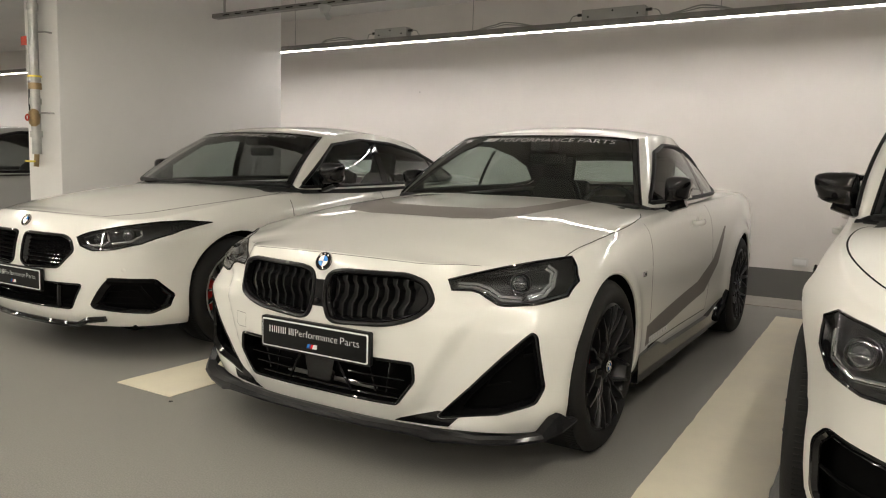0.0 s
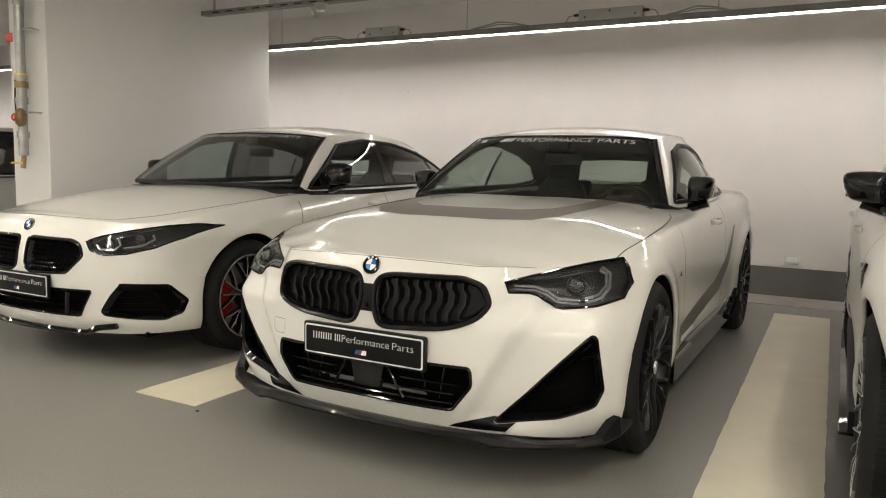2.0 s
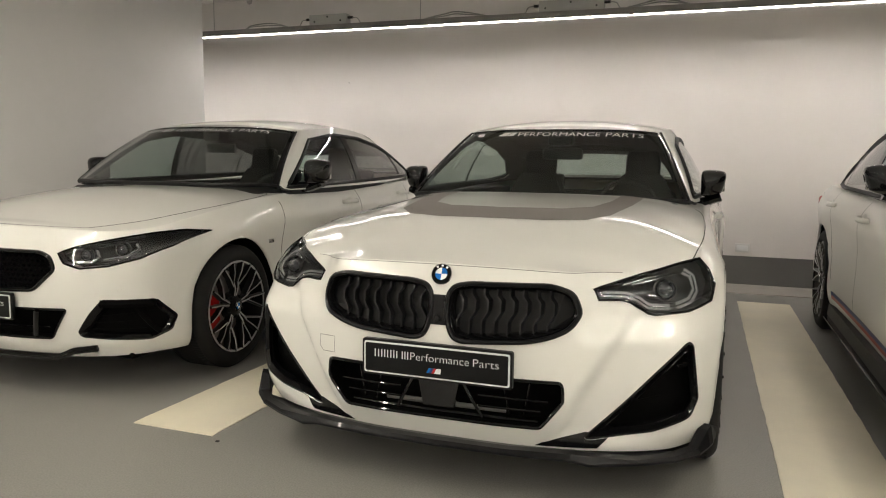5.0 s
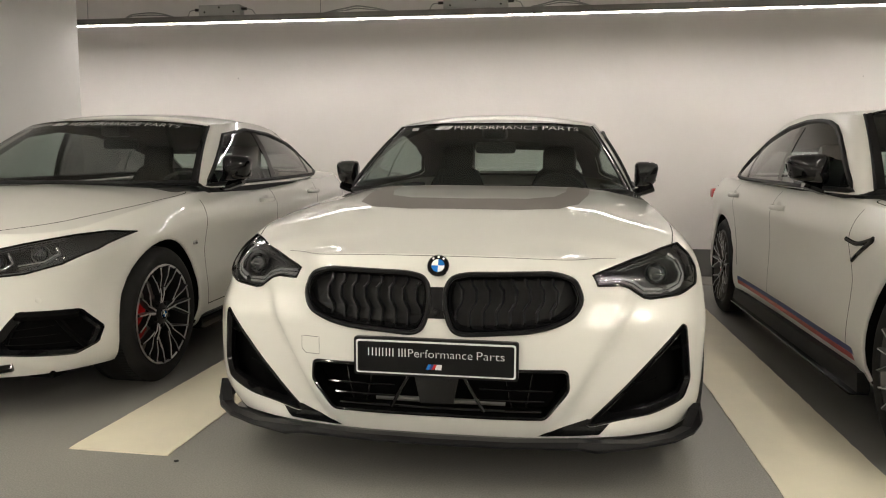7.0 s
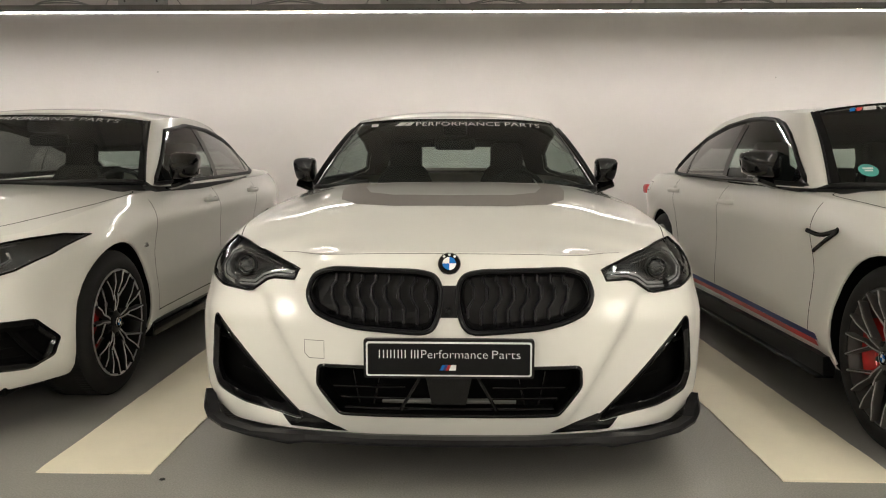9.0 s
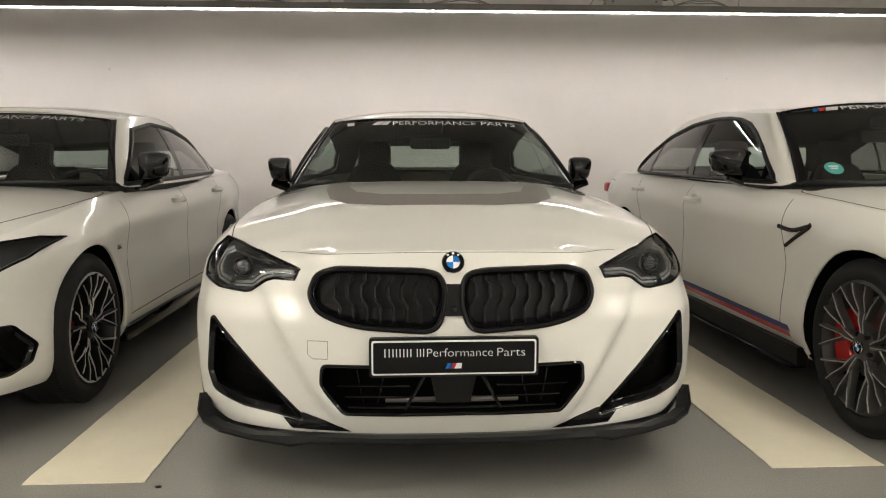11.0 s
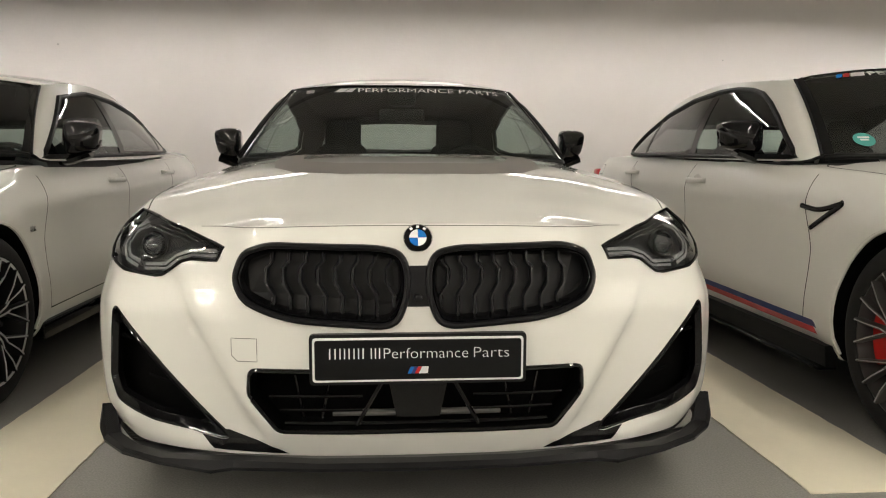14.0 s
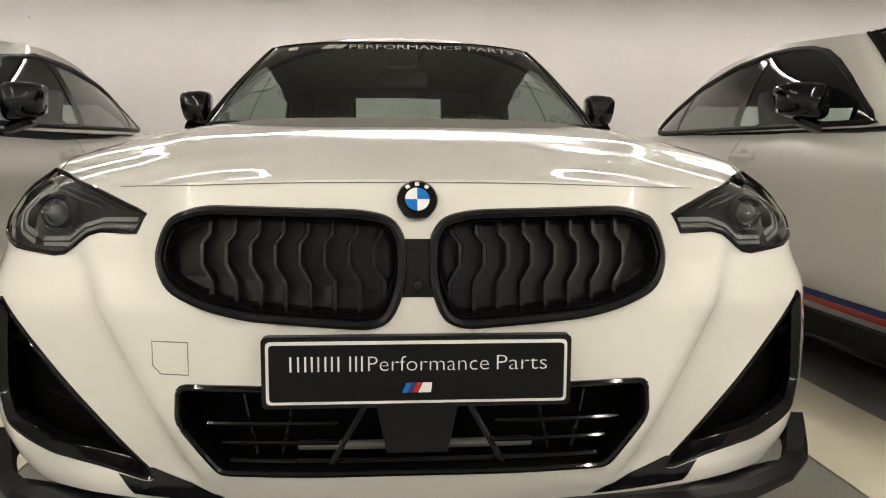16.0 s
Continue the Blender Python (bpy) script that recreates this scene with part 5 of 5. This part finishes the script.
    base = [(0, 1.42, .968), (.35, 1.46, .968), (.65, 1.56, .964), (.735, 1.625, .957), (.77, 1.75, .94), (.81, 2.2, .945), (.80, 2.8, .965), (.76, 3.2, .985), (.66, 3.5, 1.005), (.48, 3.72, 1.02), (0, 3.8, 1.02)]
    top = [(0, 1.95, 1.322), (.3, 1.97, 1.32), (.5, 2.03, 1.31), (.555, 2.1, 1.303), (.567, 2.23, 1.325), (.59, 2.55, 1.345), (.575, 2.85, 1.325), (.54, 3.08, 1.28), (.48, 3.2, 1.245), (.38, 3.26, 1.23), (0, 3.3, 1.24)]
    open_cabin(sh, base)
    win = [(1.7, .965), (3.18, .995), (3.36, 1.02), (3.38, 1.045), (3.2, 1.15), (2.95, 1.225), (2.6, 1.278), (2.35, 1.28), (2.14, 1.23)]
    screen = greenhouse(car, base, top, 3, .056, win, M_PAINT, sh, [(2.72, 2.66, .05)], 9)
    m_shapes = [([(-.335, .05), (-.29, .05), (-.255, 1), (-.30, 1)], M_LETTER), ([(-.285, .05), (-.245, .05), (-.225, 1), (-.25, 1)], M_LETTER), ([(-.47, .1), (-.43, .1), (-.43, .9), (-.47, .9)], M_LETTER)]
    banner(car, screen, -.215, .475, .86, .93, m_shapes)
    cabin(car, {"dash_y": 1.75, "rear_y": 3.2, "cabin_w": .68, "roof_z": 1.35, "mirror_y": 2.1})
    for s in (1, -1):
        wing_mirror(car, (s * .825, 1.93, .965), s, False)
        wheel(car, s * .905, .735, s, .345, .255, "black", "black multi-spoke alloy wheel")
        wheel(car, s * .925, 3.476, s, .345, .255, "black", "black multi-spoke alloy wheel")
    plate(car, -.002, .46, 0)
    finish(car, sh, M_PAINT, "gloss white painted bodywork")
    return car


# ---- white four-door fastback ----
def fastback(m):
    car = tagged(new("fastback_car"), "white four-door fastback saloon with black grille and two-tone wheels", "car")
    car["paint_ref"] = "white"
    car.matrix_basis = m
    plan = [(0, .045, .80), (.2, .053, .80), (.4, .085, .796), (.55, .135, .79), (.68, .21, .785), (.782, .32, .79), (.845, .46, .805), (.872, .65, .835), (.885, .9, .87),
            (.88, 1.2, .905), (.872, 1.6, .925), (.87, 2.2, .94), (.875, 2.8, .955), (.885, 3.4, .965), (.865, 3.9, .98), (.8, 4.25, 1.0), (.65, 4.42, 1.02), (.4, 4.5, 1.03), (0, 4.52, 1.03)]
    front = [(0, .07), (.06, .045), (.14, .02), (.3, .004), (.5, 0), (.68, .012), (.82, .035), (.93, .065), (1, .105)]
    crown = [(0, 0), (.15, .005), (.22, .025), (.32, .045), (.45, .058), (.6, .062), (1.0, .065), (1.6, .05), (4.6, .03)]
    sh = Shell(plan, .19, SHOULDER, front, crown, rows=34, flare=((.9, .335, .39, .014), (3.57, .335, .39, .014)))
    for bm in seam(sh, [(0, .165), (.2, .175), (.36, .2), (.5, .26)], "top", .004) + seam(sh, [(.5, .26), (.66, .5), (.755, .85), (.785, 1.15), (.77, 1.33), (.74, 1.4)], "top", .006):
        part("shut_line", bm, M_CAVITY, car)
    for line in ([(1.4, .88), (1.36, .6), (1.38, .3)], [(2.42, .92), (2.44, .6), (2.42, .3)], [(3.3, .94), (3.2, .7), (3.1, .42)], [(1.38, .3), (3.05, .32)]):
        for bm in seam(sh, line, "side", .005):
            part("shut_line", bm, M_CAVITY, car)
    em = sh.cast((0, -2, .755), (0, 1, 0))
    roundel(car, em[0], em[1], .041)
    lamp = [(.445, .688), (.52, .717), (.64, .747), (.76, .773), (.82, .779), (.86, .765), (.83, .71), (.76, .66), (.66, .628), (.55, .618), (.48, .642)]
    for s in (1, -1):
        headlamp(car, sh, lamp, [(.56, .675, .028), (.69, .70, .03)], [([(.475, .685), (.53, .707), (.64, .735), (.74, .757)], .012), ([(.50, .668), (.52, .645), (.59, .645), (.615, .67), (.60, .70)], .013), ([(.635, .655), (.71, .668), (.745, .70), (.73, .725)], .013)], s, edge=M_CHROME)
    kid = rounded([(.03, .688), (.06, .704), (.36, .7), (.42, .676), (.452, .61), (.35, .508), (.08, .5), (.03, .53)], .025, 3)
    for s in (1, -1):
        kidney(car, sh, kid, s, "studs", .05)
    mid = rounded([(-.5, .43), (.5, .43), (.42, .29), (-.42, .29)], .015, 3)
    vent_opening(car, sh, mid, 1, "lower_intake", "black lower air intake", .09, [((-.4, .34), (.4, .34), .005, .02), ((.36, .42), (.34, .3), .014, .0), ((-.36, .42), (-.34, .3), .014, .0)])
    tri = rounded([(.59, .41), (.64, .475), (.80, .465), (.845, .37), (.83, .30), (.78, .265), (.55, .295), (.535, .32)], .012, 3)
    for s in (1, -1):
        vent_opening(car, sh, tri, s, "corner_intake", "gloss black corner intake with mesh", .06, [((.63, .455), (.79, .445), .02, .006), ((.74, .44), (.80, .3), .014, .012), ((.57, .36), (.74, .36), .003, .03), ((.57, .33), (.76, .32), .003, .03), ((.6, .39), (.74, .4), .003, .03)])
        pts = [sh.front(s * x, .2, .012) for x in (0, .15, .3, .42)] + [sh.front(s * .5, .235, .012), sh.front(s * .6, .245, .008)]
        part("lip_strip", tube(pts, .018, n=6), M_GLOSS, car, "gloss black front lip")
        handle(car, sh, 2.26, .845, s, M_PAINT)
        handle(car, sh, 3.18, .875, s, M_PAINT)
        p = sh.side(1.24, .66, s, .002)
        part("badge", box(p.x - .002, p.x + .002, p.y - .025, p.y + .025, p.z - .011, p.z + .011, .001), M_CHROME, car)
        for yy, zz in ((.62, .49),):
            p, n = sh.cast((s * .7, -2, .515), (0, 1, 0))
            part("parking_sensor", moved(capped(lathe([(.011, .0), (.011, .002), (.009, .003)], 16, "y")), Matrix.Translation(p) @ n.to_track_quat("Y", "Z").to_matrix().to_4x4()), M_PAINT, car)
    for s in (1, -1):
        part("side_skirt", box(min(s * .80, s * .87), max(s * .80, s * .87), 1.3, 3.15, .17, .25, .01), M_GLOSS, car)
    part("floor_pan", box(-.7, .7, .3, 4.3, .17, .2), M_CAVITY, car, smooth=False)
    arches(car, sh, (.9, 3.57), .37)
    base = [(0, 1.24, .985), (.4, 1.29, .985), (.7, 1.4, .987), (.785, 1.46, .975), (.82, 1.56, .945), (.835, 2.2, .95), (.83, 2.9, .965), (.79, 3.4, .99), (.68, 3.75, 1.02), (.5, 3.95, 1.03), (0, 4.05, 1.03)]
    top = [(0, 1.80, 1.348), (.35, 1.82, 1.342), (.57, 1.9, 1.325), (.62, 1.95, 1.315), (.64, 2.03, 1.335), (.66, 2.45, 1.365), (.645, 2.9, 1.335), (.61, 3.2, 1.28), (.55, 3.4, 1.22), (.45, 3.5, 1.2), (0, 3.55, 1.21)]
    open_cabin(sh, base)
    win = [(1.51, .96), (3.45, 1.005), (3.66, 1.03), (3.67, 1.05), (3.45, 1.145), (3.1, 1.24), (2.7, 1.297), (2.3, 1.31), (1.98, 1.262)]
    screen = greenhouse(car, base, top, 3, .06, win, M_PAINT, sh, [(2.46, 2.42, .07), (3.28, 3.16, .03)], 2.44)
    banner(car, screen, -.2, .5, .885, .95, [([(-.335, .05), (-.29, .05), (-.255, 1), (-.30, 1)], M_LETTER), ([(-.285, .05), (-.245, .05), (-.225, 1), (-.25, 1)], M_LETTER)])
    cabin(car, {"dash_y": 1.6, "rear_y": 3.15, "cabin_w": .70, "roof_z": 1.37, "mirror_y": 1.95})
    for s in (1, -1):
        wing_mirror(car, (s * .865, 1.76, .985), s, False, .6, .95)
        wheel(car, s * .875, .9, s, .335, .25, "two_tone", "black and bright multi-spoke alloy wheel")
        wheel(car, s * .885, 3.57, s, .335, .25, "two_tone", "black and bright multi-spoke alloy wheel")
    plate(car, .025, .44, 0)
    finish(car, sh, M_PAINT, "gloss white painted bodywork")
    return car


# ---- satin white sports saloon ----
def saloon(m):
    car = tagged(new("saloon_car"), "satin pearl white sports saloon with carbon mirrors and grey wheels", "car")
    car["paint_ref"] = "satin"
    car.matrix_basis = m
    plan = [(0, .06, .80), (.25, .075, .80), (.45, .11, .796), (.6, .165, .796), (.72, .25, .80), (.79, .34, .81), (.84, .48, .825), (.885, .72, .86), (.91, .97, .885),
            (.917, 1.25, .91), (.92, 1.7, .93), (.92, 2.4, .955), (.93, 3.1, .975), (.945, 3.7, .985), (.94, 4.1, .99), (.9, 4.5, .99), (.78, 4.8, .99), (.5, 4.93, .99), (0, 4.96, .99)]
    front = [(0, .06), (.06, .04), (.14, .02), (.3, .004), (.5, 0), (.68, .008), (.82, .022), (.93, .045), (1, .08)]
    crown = [(0, .004), (.15, .03), (.3, .05), (.6, .06), (1.0, .06), (1.6, .05), (4.9, .03)]
    sh = Shell(plan, .2, SHOULDER, front, crown, rows=34, flare=((.87, .345, .42, .016), (3.85, .345, .42, .016)))
    for bm in seam(sh, [(0, .16), (.3, .18), (.5, .25), (.64, .4), (.76, .72), (.815, 1.1), (.80, 1.5), (.74, 1.62)], "top", .006):
        part("shut_line", bm, M_CAVITY, car)
    for line in ([(1.5, .9), (1.44, .6), (1.46, .32)], [(2.68, .94), (2.7, .6), (2.68, .32)], [(3.62, .96), (3.5, .7), (3.36, .42)], [(1.46, .32), (3.3, .33)]):
        for bm in seam(sh, line, "side", .005):
            part("shut_line", bm, M_CAVITY, car)
    for bm in seam(sh, [(4.32, .86), (4.52, .86), (4.52, .93), (4.32, .93), (4.32, .86)], "side", .004):
        part("fuel_flap_gap", bm, M_CAVITY, car)
    em = sh.cast((0, -2, .77), (0, 1, 0))
    roundel(car, em[0], em[1], .041)
    lamp = [(.46, .69), (.6, .74), (.72, .77), (.79, .778), (.825, .755), (.825, .69), (.80, .64), (.72, .615), (.62, .62), (.5, .645)]
    for s in (1, -1):
        headlamp(car, sh, lamp, [(.6, .68, .03), (.74, .70, .034)], [([(.52, .66), (.6, .64), (.65, .66), (.66, .71)], .014), ([(.67, .65), (.75, .64), (.8, .67), (.8, .735)], .014)], s, edge=M_CHROME)
    kid = rounded([(.03, .70), (.06, .73), (.33, .72), (.38, .69), (.36, .54), (.3, .5), (.06, .5), (.03, .53)], .025, 3)
    for s in (1, -1):
        kidney(car, sh, kid, s, "slats", .06)
    vent_opening(car, sh, rounded([(-.42, .43), (.42, .43), (.36, .25), (-.36, .25)], .015, 3), 1, "lower_intake", "black lower air intake", .1, [((-.38, .34), (.38, .34), .006, .02)])
    tri = rounded([(.52, .47), (.79, .5), (.83, .44), (.825, .3), (.79, .25), (.5, .24), (.46, .28)], .02, 3)
    for s in (1, -1):
        vent_opening(car, sh, tri, s, "corner_intake", "large black corner intake", .1, [((.5, .36), (.8, .38), .006, .03)])
        handle(car, sh, 2.55, .852, s, M_SATIN)
        handle(car, sh, 3.56, .885, s, M_SATIN)
        vent = new("fender_vent")
        vent.parent = car
        vent["label"] = "gloss black two-pronged side vent"
        V = [sh.side(y, z, s, .003) for y, z in ((1.5, .775), (1.38, .765), (1.26, .79), (1.24, .80))]
        part("upper_prong", tube([tuple(p) for p in spline([tuple(q) for q in V], 4)], .0105, n=8, flat=.6), M_GLOSS, vent)
        V = [sh.side(y, z, s, .003) for y, z in ((1.44, .69), (1.34, .74), (1.26, .78), (1.24, .795))]
        part("lower_prong", tube([tuple(p) for p in spline([tuple(q) for q in V], 4)], .0105, n=8, flat=.6), M_GLOSS, vent)
        for z0, z1, mt, nm in ((.298, .325, M_NAVY, "blue film stripe"), (.272, .298, M_RED, "red film stripe")):
            part("side_stripe", film(sh, [(1.36, z0), (1.39, z1), (3.35, z1 + .02), (3.35, z0 + .02)], "side", .0015, s), mt, car, nm)
        sk = prism([(1.255, .17), (1.265, .25), (3.42, .25), (3.47, .17)], 0, .05)
        moved(sk, Matrix.Translation((s * .93 - (.05 if s > 0 else 0), 0, 0)) @ Matrix(((0, 1, 0, 0), (1, 0, 0, 0), (0, 0, 1, 0), (0, 0, 0, 1))))
        part("side_skirt", sk, M_BLACK, car, "black sill blade", smooth=False)
        part("skirt_blade", box(min(s * .88, s * .96), max(s * .88, s * .96), 1.262, 3.4, .158, .171, .003), M_GLOSS, car, "thin lower edge of the sill")
    part("tail_light", box(-.875, -.82, 4.62, 4.74, .82, .9, .02), M_RED, car, "red tail light")
    part("floor_pan", box(-.72, .72, .3, 4.7, .17, .2), M_CAVITY, car, smooth=False)
    arches(car, sh, (.87, 3.85), .395)
    base = [(0, 1.42, .985), (.4, 1.46, .985), (.68, 1.56, .987), (.765, 1.64, .978), (.82, 1.75, .955), (.865, 2.4, .965), (.875, 3.1, .98), (.865, 3.6, .995), (.80, 4.0, 1.01), (.55, 4.25, 1.02), (0, 4.35, 1.02)]
    top = [(0, 1.90, 1.385), (.37, 1.92, 1.377), (.62, 1.97, 1.352), (.69, 2.02, 1.332), (.72, 2.12, 1.34), (.725, 2.65, 1.378), (.71, 3.1, 1.365), (.66, 3.53, 1.33), (.6, 3.87, 1.25), (.46, 3.97, 1.225), (0, 4.02, 1.235)]
    open_cabin(sh, base)
    win = [(1.74, .972), (3.65, 1.0), (3.86, 1.012), (3.9, 1.035), (3.72, 1.15), (3.42, 1.25), (3.0, 1.315), (2.65, 1.335), (2.45, 1.33), (2.3, 1.313), (2.17, 1.28), (2.06, 1.225), (1.95, 1.15)]
    screen = greenhouse(car, base, top, 3, .03, win, M_SATIN, sh, [(2.72, 2.66, .07), (3.5, 3.4, .03)], 2.7)
    banner(car, screen, -.42, .35, .9, .955, [([(-.56, .05), (-.535, .05), (-.52, 1), (-.545, 1)], M_BLUE), ([(-.53, .05), (-.505, .05), (-.49, 1), (-.515, 1)], M_RED), ([(-.5, .05), (-.44, .05), (-.43, 1), (-.485, 1)], M_LETTER)])
    bm = bmesh.new()
    bm.faces.new([bm.verts.new(screen(-.62 + .037 * math.cos(2 * math.pi * k / 28), .13 + .07 * math.sin(2 * math.pi * k / 28), .004)) for k in range(28)])
    st = part("screen_sticker", bm, M_STICKER, car, "round green windscreen sticker", smooth=False)
    for f0, x0, x1 in ((.14, -.64, -.6), (.115, -.635, -.605)):
        bm = bmesh.new()
        bm.faces.new([bm.verts.new(screen(x, f, .0055)) for x, f in ((x0, f0), (x1, f0), (x1, f0 + .018), (x0, f0 + .018))])
        part("mark", bm, M_LETTER, st, smooth=False)
    cabin(car, {"dash_y": 1.8, "rear_y": 3.5, "cabin_w": .74, "roof_z": 1.38, "mirror_y": 2.17})
    for s in (1, -1):
        wing_mirror(car, (s * .87, 2.08, 1.0), s, True, .74, .9)
        wheel(car, s * .905, .87, s, .35, .265, "grey", "grey forged multi-spoke alloy wheel", 0)
        wheel(car, s * .94, 3.85, s, .35, .265, "grey", "grey forged multi-spoke alloy wheel", 0)
    finish(car, sh, M_SATIN, "satin white painted bodywork")
    return car


coupe(pose(0, 0, 0))
fastback(pose(-2.43, .18, 0))
saloon(pose(2.52, -.4, 0))


# ---- dark glazed silver car beyond the pillar ----
def far_car(m):
    car = tagged(new("far_car"), "silver grey car with dark windows parked beyond the pillar", "car")
    car["paint_ref"] = "white"
    car.matrix_basis = m
    plan = [(0, 0, .8), (.3, .02, .8), (.6, .12, .8), (.8, .3, .82), (.9, .7, .87), (.9, 1.5, .93), (.9, 3, .97), (.88, 4, .99), (.7, 4.4, 1), (0, 4.5, 1)]
    sh = Shell(plan, .2, SIDE, [(0, .06), (.15, .02), (.5, 0), (.8, .03), (1, .08)], [(0, .004), (.3, .05), (1, .06), (4.6, .03)], rows=14, per=4)
    arches(car, sh, (.9, 3.5), .37)
    base = [(0, 1.3, .98), (.4, 1.34, .98), (.7, 1.44, .98), (.78, 1.5, .975), (.83, 1.6, .95), (.85, 2.2, .96), (.84, 2.9, .97), (.8, 3.4, .99), (.7, 3.75, 1.02), (.5, 3.95, 1.03), (0, 4.05, 1.03)]
    top = [(0, 1.9, 1.4), (.35, 1.92, 1.395), (.57, 1.98, 1.37), (.62, 2.03, 1.355), (.64, 2.1, 1.36), (.66, 2.5, 1.38), (.645, 2.9, 1.36), (.61, 3.2, 1.3), (.55, 3.4, 1.24), (.45, 3.5, 1.22), (0, 3.55, 1.22)]
    open_cabin(sh, base)
    win = [(1.66, .975), (3.4, 1.0), (3.6, 1.03), (3.4, 1.16), (3.0, 1.28), (2.6, 1.335), (2.35, 1.335), (2.1, 1.28)]
    greenhouse(car, base, top, 3, .025, win, M_SILVERCAR, sh, [(2.5, 2.45, .06)], 2.48)
    cabin(car, {"dash_y": 1.65, "rear_y": 3.2, "cabin_w": .7, "roof_z": 1.4, "mirror_y": 2.0})
    for s in (1, -1):
        wheel(car, s * .89, .9, s, .335, .25, "black", "black alloy wheel")
        wheel(car, s * .89, 3.5, s, .335, .25, "black", "black alloy wheel")
    finish(car, sh, M_SILVERCAR, "silver grey bodywork")


far_car(pose(-5.65, -0.7, 0))
